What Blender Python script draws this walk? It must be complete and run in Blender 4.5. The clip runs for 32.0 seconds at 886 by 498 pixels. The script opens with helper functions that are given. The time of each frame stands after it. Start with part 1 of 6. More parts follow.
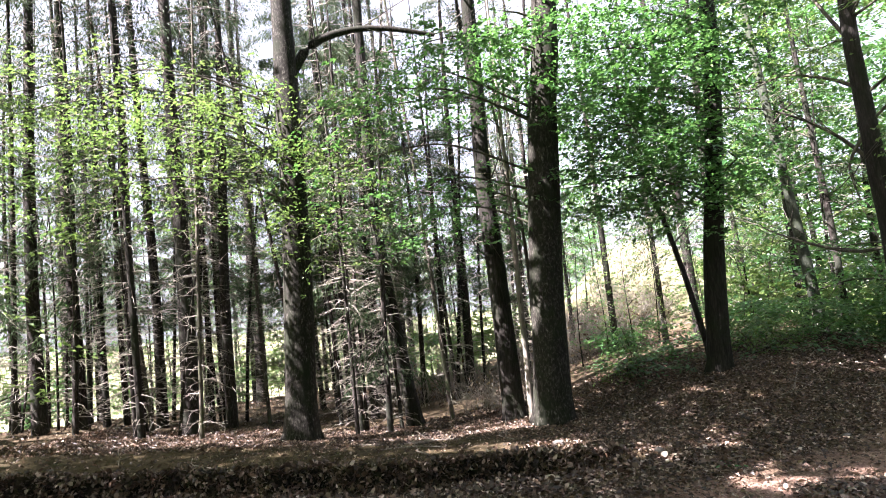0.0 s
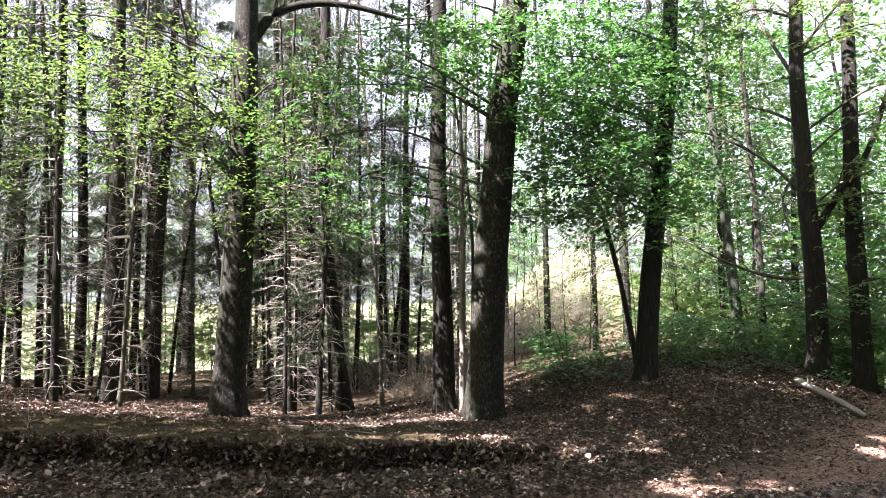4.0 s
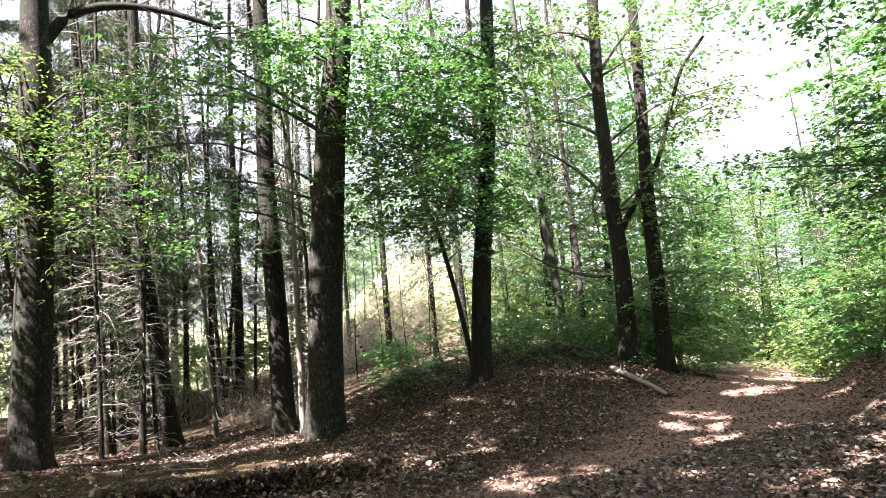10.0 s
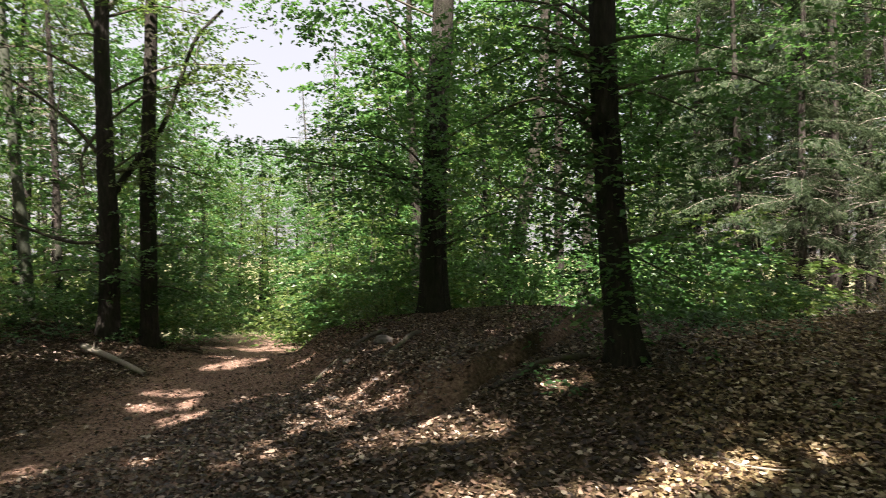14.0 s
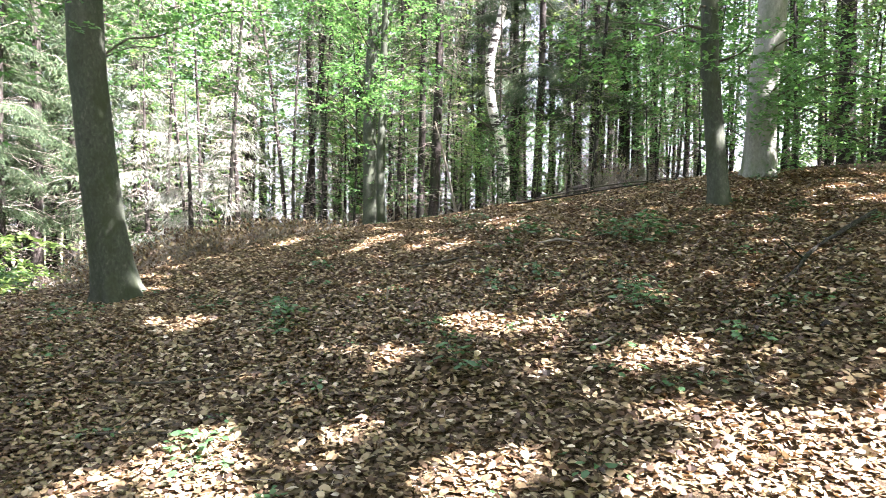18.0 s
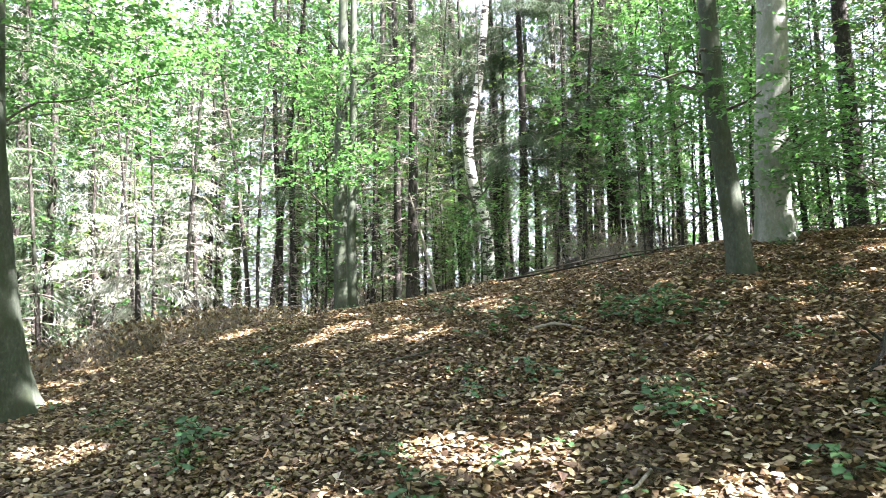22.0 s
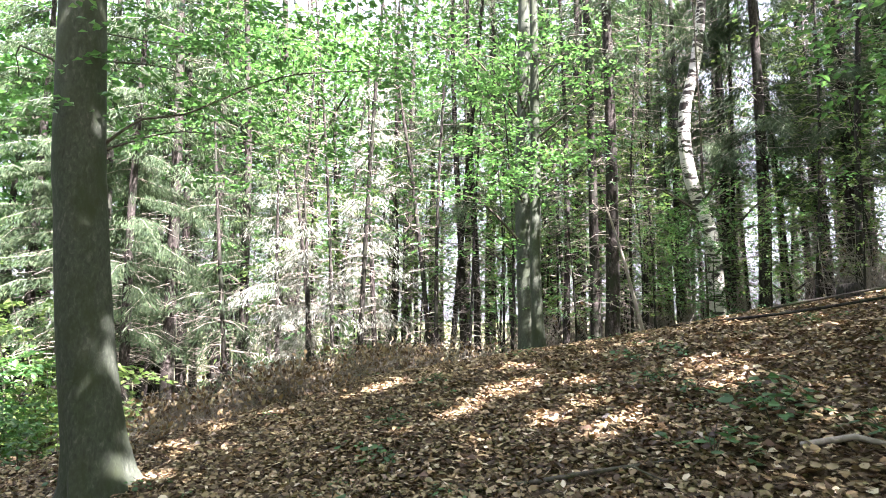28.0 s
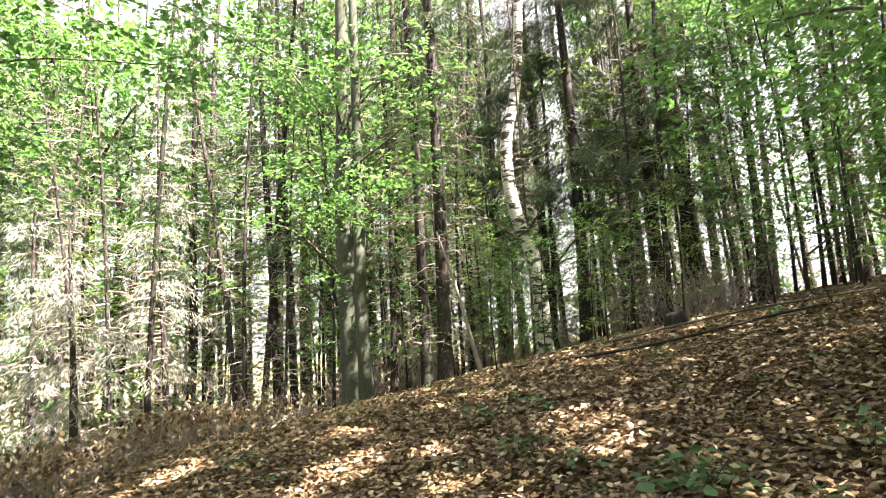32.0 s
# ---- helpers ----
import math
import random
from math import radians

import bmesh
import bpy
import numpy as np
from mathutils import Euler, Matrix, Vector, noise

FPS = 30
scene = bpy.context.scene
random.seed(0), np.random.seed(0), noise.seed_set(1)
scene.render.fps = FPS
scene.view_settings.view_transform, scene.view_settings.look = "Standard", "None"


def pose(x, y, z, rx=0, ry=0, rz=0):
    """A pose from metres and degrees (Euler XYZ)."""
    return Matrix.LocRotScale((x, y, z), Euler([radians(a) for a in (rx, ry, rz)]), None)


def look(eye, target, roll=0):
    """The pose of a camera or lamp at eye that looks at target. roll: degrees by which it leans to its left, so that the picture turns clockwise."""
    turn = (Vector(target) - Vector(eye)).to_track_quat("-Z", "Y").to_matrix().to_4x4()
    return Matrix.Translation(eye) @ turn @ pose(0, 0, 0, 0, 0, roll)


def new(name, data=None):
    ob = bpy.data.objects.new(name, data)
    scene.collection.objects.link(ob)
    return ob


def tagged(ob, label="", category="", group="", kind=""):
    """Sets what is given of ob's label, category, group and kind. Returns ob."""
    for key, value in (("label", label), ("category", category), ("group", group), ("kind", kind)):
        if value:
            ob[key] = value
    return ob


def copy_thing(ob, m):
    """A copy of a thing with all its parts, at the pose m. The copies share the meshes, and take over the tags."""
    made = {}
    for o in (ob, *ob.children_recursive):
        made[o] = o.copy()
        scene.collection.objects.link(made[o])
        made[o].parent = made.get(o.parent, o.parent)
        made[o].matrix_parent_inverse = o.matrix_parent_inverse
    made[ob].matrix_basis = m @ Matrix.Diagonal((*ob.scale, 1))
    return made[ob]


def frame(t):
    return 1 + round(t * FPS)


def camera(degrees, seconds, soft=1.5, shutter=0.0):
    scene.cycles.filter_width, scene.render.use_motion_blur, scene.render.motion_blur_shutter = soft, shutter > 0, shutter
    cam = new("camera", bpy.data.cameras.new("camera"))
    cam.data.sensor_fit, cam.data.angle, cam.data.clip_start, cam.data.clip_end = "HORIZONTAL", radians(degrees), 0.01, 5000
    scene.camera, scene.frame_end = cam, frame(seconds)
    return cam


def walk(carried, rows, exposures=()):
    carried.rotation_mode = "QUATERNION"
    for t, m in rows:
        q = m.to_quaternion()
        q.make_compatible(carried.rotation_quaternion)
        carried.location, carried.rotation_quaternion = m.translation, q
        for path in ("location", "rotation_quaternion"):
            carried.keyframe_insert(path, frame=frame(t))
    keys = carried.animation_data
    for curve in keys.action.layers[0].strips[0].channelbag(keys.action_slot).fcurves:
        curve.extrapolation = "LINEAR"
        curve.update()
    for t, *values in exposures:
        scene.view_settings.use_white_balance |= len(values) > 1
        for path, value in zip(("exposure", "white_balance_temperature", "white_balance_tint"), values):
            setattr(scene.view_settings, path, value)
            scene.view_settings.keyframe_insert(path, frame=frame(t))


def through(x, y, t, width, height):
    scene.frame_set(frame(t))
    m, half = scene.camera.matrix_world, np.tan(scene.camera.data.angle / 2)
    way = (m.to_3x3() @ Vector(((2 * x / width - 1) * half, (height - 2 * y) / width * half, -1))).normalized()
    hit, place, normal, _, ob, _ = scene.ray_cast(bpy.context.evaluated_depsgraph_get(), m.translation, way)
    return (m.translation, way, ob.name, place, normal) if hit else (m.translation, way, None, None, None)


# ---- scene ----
EXPOSURES = [(0, 3.26, 6300, 24.5), (2, 3.14, 6300, 24.5), (4.5, 3.2, 6300, 24.5), (7, 3.02, 6400, 24.5), (8, 3.02, 6400, 24.5), (9, 3.1, 6450, 23.5), (10, 3.22, 6500, 24.5), (11, 3.26, 6500, 23.5), (12, 3.06, 6600, 22.5), (12.5, 2.35, 7000, 16), (13.6, 2.1, 7300, 16),
             (15.4, 3.64, 6700, 31.5), (17, 4.18, 6400, 27.5), (20, 4.35, 6200, 22.5), (22, 4.22, 6200, 17.5), (24.5, 4.17, 6200, 21.5), (26.5, 4.07, 6200, 24.5), (28, 3.96, 6300, 24.5), (29, 3.52, 6600, 23.5), (30, 3.62, 6900, 23.5), (31, 3.61, 7300, 24.5), (32, 3.92, 7300, 22.5)]
# camera: seconds, place, heading clockwise from north (+y), tilt up and lean to the right, in degrees
PATH = [
    (0.0, 0.000, -0.001, 1.496, 0.00, 5.59, 5.61),
    (0.5, -0.007, 0.011, 1.475, 0.10, 3.39, 3.69),
    (1.0, -0.054, 0.021, 1.485, 2.07, 3.87, 1.84),
    (1.5, -0.069, 0.030, 1.489, 2.52, 4.43, 1.70),
    (2.0, -0.079, 0.015, 1.485, 2.79, 4.57, 1.25),
    (2.5, -0.072, 0.016, 1.478, 3.17, 4.75, 1.40),
    (3.0, -0.069, 0.026, 1.481, 3.83, 4.66, 0.86),
    (3.5, -0.073, 0.009, 1.484, 4.28, 4.40, 0.55),
    (4.0, -0.080, 0.022, 1.479, 5.37, 4.52, 0.24),
    (4.5, -0.077, 0.025, 1.480, 5.85, 4.68, 0.20),
    (6.5, -0.088, 0.033, 1.475, 6.48, 4.43, 1.08),
    (7.0, -0.084, 0.024, 1.478, 6.51, 4.43, 1.16),
    (7.5, -0.070, 0.028, 1.476, 7.58, 4.50, 1.19),
    (8.0, -0.062, 0.027, 1.484, 8.87, 4.24, 1.35),
    (8.5, -0.054, 0.027, 1.495, 9.95, 3.94, 1.43),
    (9.0, -0.008, 0.030, 1.495, 14.13, 4.39, 3.03),
    (9.5, 0.014, 0.020, 1.518, 17.58, 4.38, 4.21),
    (10.0, 0.017, 0.015, 1.520, 19.98, 4.86, 4.20),
    (10.5, 0.030, 0.006, 1.528, 21.34, 4.65, 3.89),
    (11.0, 0.061, 0.011, 1.512, 23.14, 3.70, 4.19),
    (11.5, 0.110, 0.014, 1.498, 25.48, 3.46, 4.53),
    (12.0, 0.104, 0.031, 1.510, 29.29, 4.63, 4.57),
    (12.5, 0.124, 0.036, 1.510, 35.05, 6.01, 0.80),
    (13.0, 0.165, 0.032, 1.474, 41.34, 4.34, 0.17),
    (13.5, 0.253, 0.007, 1.513, 53.07, 2.29, 0.50),
    (15.5, 0.370, -0.111, 1.709, 85.69, -3.79, -0.47),
    (16.0, 0.350, -0.264, 1.672, 97.70, -4.03, 0.07),
    (16.5, 0.345, -0.334, 1.662, 109.75, -4.41, -0.24),
    (17.0, 0.370, -0.375, 1.647, 118.96, -5.23, -1.18),
    (17.5, 0.445, -0.453, 1.647, 123.86, -1.01, -0.64),
    (18.0, 0.489, -0.526, 1.630, 126.37, -1.93, -0.96),
    (18.5, 0.586, -0.592, 1.626, 131.46, -1.35, -0.84),
    (19.0, 0.675, -0.642, 1.629, 134.02, -1.26, -1.24),
    (19.5, 0.795, -0.716, 1.599, 135.47, -4.27, -1.32),
    (20.0, 0.935, -0.865, 1.596, 135.18, -4.86, -1.63),
    (20.5, 1.025, -0.980, 1.632, 132.20, -1.78, 2.73),
    (21.0, 1.174, -1.124, 1.634, 130.36, 0.15, 0.33),
    (21.5, 1.259, -1.236, 1.660, 130.99, 0.60, 1.73),
    (22.0, 1.339, -1.366, 1.684, 127.41, 5.35, 0.98),
    (22.5, 1.422, -1.505, 1.694, 122.96, 3.28, 1.67),
    (23.0, 1.542, -1.606, 1.686, 121.72, 3.37, 1.21),
    (23.5, 1.673, -1.710, 1.739, 120.46, 3.68, 1.46),
    (24.0, 1.809, -1.814, 1.756, 120.89, 1.55, 2.42),
    (24.5, 1.982, -1.944, 1.766, 117.86, 2.47, 2.50),
    (26.5, 2.383, -2.393, 1.942, 115.45, 4.93, 2.60),
    (27.0, 2.519, -2.517, 1.960, 111.04, 2.00, 1.25),
    (27.5, 2.597, -2.589, 2.039, 107.11, 3.40, 2.95),
    (28.0, 2.748, -2.613, 2.042, 107.89, 6.46, 0.17),
    (28.5, 2.931, -2.569, 2.092, 106.75, 8.02, 0.92),
    (29.0, 3.004, -2.589, 2.105, 104.91, 6.09, 1.76),
    (29.5, 3.165, -2.652, 2.114, 109.92, 8.21, 5.78),
    (30.0, 3.313, -2.739, 2.121, 109.58, 6.25, 6.31),
    (30.5, 3.416, -2.769, 2.127, 113.14, 5.78, 5.89),
    (31.0, 3.600, -2.852, 2.146, 116.29, 7.88, 3.17),
    (31.5, 3.663, -2.882, 2.191, 121.92, 5.68, 3.63),
    (32.0, 3.696, -2.895, 2.217, 125.40, 8.80, 3.58),
]


def held(x, y, z, heading, tilt, lean):
    return pose(x, y, z, 90 + tilt, 0, -heading) @ pose(0, 0, 0, 0, 0, -lean)


cam = camera(71.03, 32.0, 0.3, 0.25)
walk(cam, [(row[0], held(*row[1:])) for row in PATH], exposures=EXPOSURES)

# ---- sky and sun ----
SUN_AZIMUTH, SUN_HEIGHT = radians(245), radians(50)
TO_SUN = np.array([math.sin(SUN_AZIMUTH) * math.cos(SUN_HEIGHT), math.cos(SUN_AZIMUTH) * math.cos(SUN_HEIGHT), math.sin(SUN_HEIGHT)])
world = bpy.data.worlds.new("sky")
scene.world = world
world.use_nodes = True
sky = world.node_tree.nodes.new("ShaderNodeTexSky")
sky.sky_type, sky.sun_disc = "NISHITA", False
sky.sun_elevation, sky.sun_rotation = SUN_HEIGHT, SUN_AZIMUTH
sky.air_density, sky.dust_density = 1.0, 6.0
world.node_tree.nodes["Background"].inputs["Strength"].default_value = 0.045
haze = world.node_tree.nodes.new("ShaderNodeMix")  # thin high haze whitens the whole sky
haze.data_type = "RGBA"
haze.inputs[0].default_value, haze.inputs[7].default_value = 0.5, (6.2, 6.5, 7.0, 1)
world.node_tree.links.new(sky.outputs["Color"], haze.inputs[6])
world.node_tree.links.new(haze.outputs[2], world.node_tree.nodes["Background"].inputs["Color"])
sun = new("sun", bpy.data.lights.new("sun", "SUN"))
sun.data.energy, sun.data.angle, sun.data.color = 5.0, radians(0.53), (1.0, 0.96, 0.92)
sun.matrix_world = look(TO_SUN * 60, (0, 0, 0))


# ---- materials ----
def material(name, rough=0.8, spec=0.3):
    mat = bpy.data.materials.new(name)
    mat.use_nodes = True
    nodes, links = mat.node_tree.nodes, mat.node_tree.links
    bsdf = nodes["Principled BSDF"]
    bsdf.inputs["Roughness"].default_value = rough
    bsdf.inputs["Specular IOR Level"].default_value = spec
    return mat, nodes, links, bsdf


def ramp(nodes, links, source, stops):
    node = nodes.new("ShaderNodeValToRGB")
    el = node.color_ramp.elements
    while len(el) < len(stops):
        el.new(0.5)
    for e, (p, c) in zip(el, stops):
        e.position, e.color = p, (*c, 1)
    links.new(source, node.inputs["Fac"])
    return node.outputs["Color"]


def noise_node(nodes, links, vector, scale, detail=4.0, rough=0.6, distort=0.0):
    node = nodes.new("ShaderNodeTexNoise")
    node.inputs["Scale"].default_value, node.inputs["Detail"].default_value = scale, detail
    node.inputs["Roughness"].default_value, node.inputs["Distortion"].default_value = rough, distort
    links.new(vector, node.inputs["Vector"])
    return node.outputs["Fac"]


def mapped(nodes, links, scale=(1, 1, 1)):
    geo = nodes.new("ShaderNodeNewGeometry")
    node = nodes.new("ShaderNodeMapping")
    node.inputs["Scale"].default_value = scale
    links.new(geo.outputs["Position"], node.inputs["Vector"])
    return node.outputs["Vector"]


def mixed(nodes, links, fac, a, b, mode="MIX"):
    node = nodes.new("ShaderNodeMix")
    node.data_type, node.blend_type = "RGBA", mode
    for value, socket in ((fac, node.inputs[0]), (a, node.inputs[6]), (b, node.inputs[7])):
        if isinstance(value, (int, float)):
            socket.default_value = value
        elif isinstance(value, tuple):
            socket.default_value = (*value, 1)
        else:
            links.new(value, socket)
    return node.outputs[2]


def relief(nodes, links, bsdf, height, strength, distance):
    node = nodes.new("ShaderNodeBump")
    node.inputs["Strength"].default_value, node.inputs["Distance"].default_value = strength, distance
    links.new(height, node.inputs["Height"])
    links.new(node.outputs["Normal"], bsdf.inputs["Normal"])


def bark(name, stops, moss, stretch=0.25, bump=0.6, depth=0.012, moss_from=0.56):
    """Bark: fine grain stretched along the trunk, blotches of lichen and algae."""
    mat, nodes, links, bsdf = material(name, 0.85, 0.2)
    grain = noise_node(nodes, links, mapped(nodes, links, (1, 1, stretch)), 38, 6, 0.65, 0.6)
    blotch = noise_node(nodes, links, mapped(nodes, links, (1, 1, 0.6)), 4.2, 5, 0.6, 0.4)
    tone = ramp(nodes, links, grain, stops)
    green = ramp(nodes, links, blotch, [(moss_from - 0.1, (0, 0, 0)), (moss_from + 0.12, (1, 1, 1))])
    links.new(mixed(nodes, links, green, tone, moss), bsdf.inputs["Base Color"])
    relief(nodes, links, bsdf, grain, bump, depth)
    return mat


def leafy(name, stops, through=0.45, rough=0.5, glow=(0.21, 0.42, 0.07), spec=0.35):
    """A thin leaf: some of the light passes through it."""
    mat, nodes, links, bsdf = material(name, rough, spec)
    geo = nodes.new("ShaderNodeNewGeometry")
    tone = ramp(nodes, links, geo.outputs["Random Per Island"], stops)
    links.new(tone, bsdf.inputs["Base Color"])
    thin = nodes.new("ShaderNodeBsdfTranslucent")
    links.new(mixed(nodes, links, 0.6, tone, glow), thin.inputs["Color"])
    mix = nodes.new("ShaderNodeMixShader")
    mix.inputs[0].default_value = through
    links.new(bsdf.outputs[0], mix.inputs[1])
    links.new(thin.outputs[0], mix.inputs[2])
    links.new(mix.outputs[0], nodes["Material Output"].inputs["Surface"])
    return mat


# far darker than real beech bark: the shade on the trunks is coloured in
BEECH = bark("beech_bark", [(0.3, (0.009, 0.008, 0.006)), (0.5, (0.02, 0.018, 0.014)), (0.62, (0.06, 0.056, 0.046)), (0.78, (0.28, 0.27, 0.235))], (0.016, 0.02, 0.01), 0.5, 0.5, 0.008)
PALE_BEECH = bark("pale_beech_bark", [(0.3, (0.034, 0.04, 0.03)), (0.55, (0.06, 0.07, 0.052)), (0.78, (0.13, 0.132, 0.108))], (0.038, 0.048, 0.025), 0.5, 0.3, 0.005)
# lighter copy of the beech bark, with sunshine on the trunk in its colour
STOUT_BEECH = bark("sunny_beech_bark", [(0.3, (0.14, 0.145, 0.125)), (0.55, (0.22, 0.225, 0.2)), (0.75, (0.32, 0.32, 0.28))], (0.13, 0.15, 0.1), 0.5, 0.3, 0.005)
# darkened likewise, so trunks look shaded even where the sun reaches
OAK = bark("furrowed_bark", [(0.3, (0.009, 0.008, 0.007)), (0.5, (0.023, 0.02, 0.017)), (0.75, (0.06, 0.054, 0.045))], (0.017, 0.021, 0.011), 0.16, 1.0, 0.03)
SPRUCE = bark("spruce_bark", [(0.32, (0.009, 0.007, 0.006)), (0.52, (0.028, 0.023, 0.02)), (0.72, (0.1, 0.088, 0.08))], (0.028, 0.032, 0.022), 0.4, 0.8, 0.012)
TWIG = bark("dry_twig", [(0.3, (0.15, 0.13, 0.107)), (0.55, (0.26, 0.23, 0.195)), (0.75, (0.43, 0.4, 0.35))], (0.2, 0.19, 0.15), 0.4, 0.3, 0.003)
LIMB = bark("dark_limb", [(0.3, (0.035, 0.03, 0.025)), (0.55, (0.08, 0.07, 0.058)), (0.75, (0.13, 0.115, 0.095))], (0.07, 0.08, 0.04), 0.4, 0.4, 0.004)
LEAF = leafy("beech_leaf", [(0.0, (0.02, 0.065, 0.024)), (0.5, (0.04, 0.12, 0.036)), (0.85, (0.085, 0.2, 0.055)), (1.0, (0.19, 0.27, 0.11))], 0.36, 0.36, (0.18, 0.42, 0.085), 0.5)
# yellower, lighter copy of the leaf: sunlight on foliage put into the colour
SUNLEAF = leafy("sunlit_leaf", [(0.0, (0.035, 0.08, 0.02)), (0.5, (0.07, 0.125, 0.032)), (0.9, (0.14, 0.19, 0.055)), (1.0, (0.25, 0.27, 0.12))], 0.42, 0.36, (0.22, 0.36, 0.08), 0.5)
NEEDLE = leafy("spruce_needle", [(0.0, (0.022, 0.045, 0.02)), (0.6, (0.04, 0.07, 0.03)), (1.0, (0.08, 0.11, 0.05))], 0.2, 0.55, (0.1, 0.16, 0.05))
LITTER = leafy("dry_leaf", [(0.0, (0.028, 0.017, 0.009)), (0.25, (0.085, 0.053, 0.025)), (0.45, (0.125, 0.1, 0.047)), (0.62, (0.25, 0.175, 0.092)), (0.8, (0.25, 0.205, 0.108)), (0.93, (0.42, 0.33, 0.205)), (1.0, (0.6, 0.52, 0.39))], 0.12, 0.6, (0.32, 0.16, 0.06), 0.35)
# darker copy of the dry leaf: deep shade by the lane, put into the colour
SHADED_LITTER = leafy("shaded_leaf", [(0.0, (0.011, 0.008, 0.0055)), (0.45, (0.05, 0.031, 0.019)), (0.72, (0.14, 0.087, 0.056)), (0.88, (0.27, 0.2, 0.145)), (1.0, (0.5, 0.42, 0.34))], 0.1, 0.5, (0.25, 0.13, 0.06), 0.45)
# needles whitened to look struck by full sun
SUNLIT_NEEDLE = leafy("sunlit_needle", [(0.0, (0.05, 0.07, 0.04)), (0.35, (0.16, 0.18, 0.13)), (0.6, (0.4, 0.42, 0.36)), (1.0, (0.62, 0.63, 0.58))], 0.3, 0.7, (0.5, 0.52, 0.44), 0.2)
HERB = leafy("herb_leaf", [(0.0, (0.028, 0.075, 0.028)), (0.6, (0.045, 0.115, 0.04)), (1.0, (0.08, 0.16, 0.055))], 0.3, glow=(0.12, 0.28, 0.08))


def birch_bark():
    mat, nodes, links, bsdf = material("birch_bark", 0.6, 0.3)
    plates = noise_node(nodes, links, mapped(nodes, links, (1.0, 1.0, 3.2)), 3.4, 5, 0.6, 0.8)
    lines = noise_node(nodes, links, mapped(nodes, links, (1.2, 1.2, 14)), 4.5, 3, 0.5)
    dark = ramp(nodes, links, plates, [(0.46, (0, 0, 0)), (0.5, (1, 1, 1))])
    thin = ramp(nodes, links, lines, [(0.33, (0.25, 0.23, 0.2)), (0.4, (1, 1, 1))])
    white = mixed(nodes, links, 1.0, (0.62, 0.6, 0.55), thin, "MULTIPLY")
    links.new(mixed(nodes, links, dark, (0.035, 0.03, 0.026), white), bsdf.inputs["Base Color"])
    relief(nodes, links, bsdf, plates, 0.5, 0.01)
    return mat


BIRCH = birch_bark()


def soil():
    """Woodland floor: dark humus with broken leaves, and the paler trodden earth of the lane."""
    mat, nodes, links, bsdf = material("forest_floor", 0.92, 0.15)
    vec = mapped(nodes, links)
    cells = nodes.new("ShaderNodeTexVoronoi")
    cells.inputs["Scale"].default_value, cells.inputs["Randomness"].default_value = 46, 1
    bent = nodes.new("ShaderNodeTexNoise")
    bent.inputs["Scale"].default_value = 60
    links.new(vec, bent.inputs["Vector"])
    links.new(mixed(nodes, links, 0.03, vec, bent.outputs["Color"], "ADD"), cells.inputs["Vector"])
    sep = nodes.new("ShaderNodeSeparateColor")
    links.new(cells.outputs["Color"], sep.inputs["Color"])
    leaves = ramp(nodes, links, sep.outputs[0], [(0.0, (0.02, 0.0145, 0.009)), (0.35, (0.06, 0.043, 0.024)), (0.8, (0.125, 0.093, 0.053)), (1.0, (0.23, 0.18, 0.115))])
    big = noise_node(nodes, links, vec, 0.9, 6, 0.65)
    fine = noise_node(nodes, links, vec, 30, 6, 0.7)
    humus_shade = ramp(nodes, links, fine, [(0.35, (0.025, 0.018, 0.011)), (0.7, (0.1, 0.073, 0.043))])
    wood = mixed(nodes, links, ramp(nodes, links, big, [(0.4, (0.25, 0.25, 0.25)), (0.6, (0.9, 0.9, 0.9))]), humus_shade, leaves)
    earth = ramp(nodes, links, fine, [(0.3, (0.06, 0.037, 0.027)), (0.47, (0.19, 0.12, 0.09)), (0.6, (0.32, 0.215, 0.165)), (0.8, (0.5, 0.37, 0.3))])
    att = nodes.new("ShaderNodeAttribute")
    att.attribute_name = "lane"
    # near-black band at the verge step: its shadow put into the floor colour
    step_shade = nodes.new("ShaderNodeAttribute")
    step_shade.attribute_name = "humus_shade"
    floor = mixed(nodes, links, att.outputs["Fac"], wood, earth)
    field = nodes.new("ShaderNodeAttribute")
    field.attribute_name = "meadow"
    grass = ramp(nodes, links, noise_node(nodes, links, vec, 2.4, 6, 0.7), [(0.35, (0.11, 0.12, 0.055)), (0.55, (0.26, 0.26, 0.15)), (0.75, (0.42, 0.38, 0.3))])
    floor = mixed(nodes, links, field.outputs["Fac"], floor, grass)
    strip = nodes.new("ShaderNodeAttribute")
    strip.attribute_name = "verge"
    trodden = ramp(nodes, links, fine, [(0.35, (0.028, 0.021, 0.01)), (0.6, (0.072, 0.055, 0.027)), (0.8, (0.15, 0.12, 0.067))])
    floor = mixed(nodes, links, strip.outputs["Fac"], floor, trodden)
    links.new(mixed(nodes, links, step_shade.outputs["Fac"], floor, (0.008, 0.0065, 0.005)), bsdf.inputs["Base Color"])
    relief(nodes, links, bsdf, fine, 0.8, 0.03)
    return mat


SOIL = soil()
STONE, _n, _l, _b = material("grey_stone", 0.8, 0.3)
_l.new(ramp(_n, _l, noise_node(_n, _l, mapped(_n, _l), 14), [(0.3, (0.045, 0.041, 0.035)), (0.7, (0.11, 0.1, 0.088))]), _b.inputs["Base Color"])


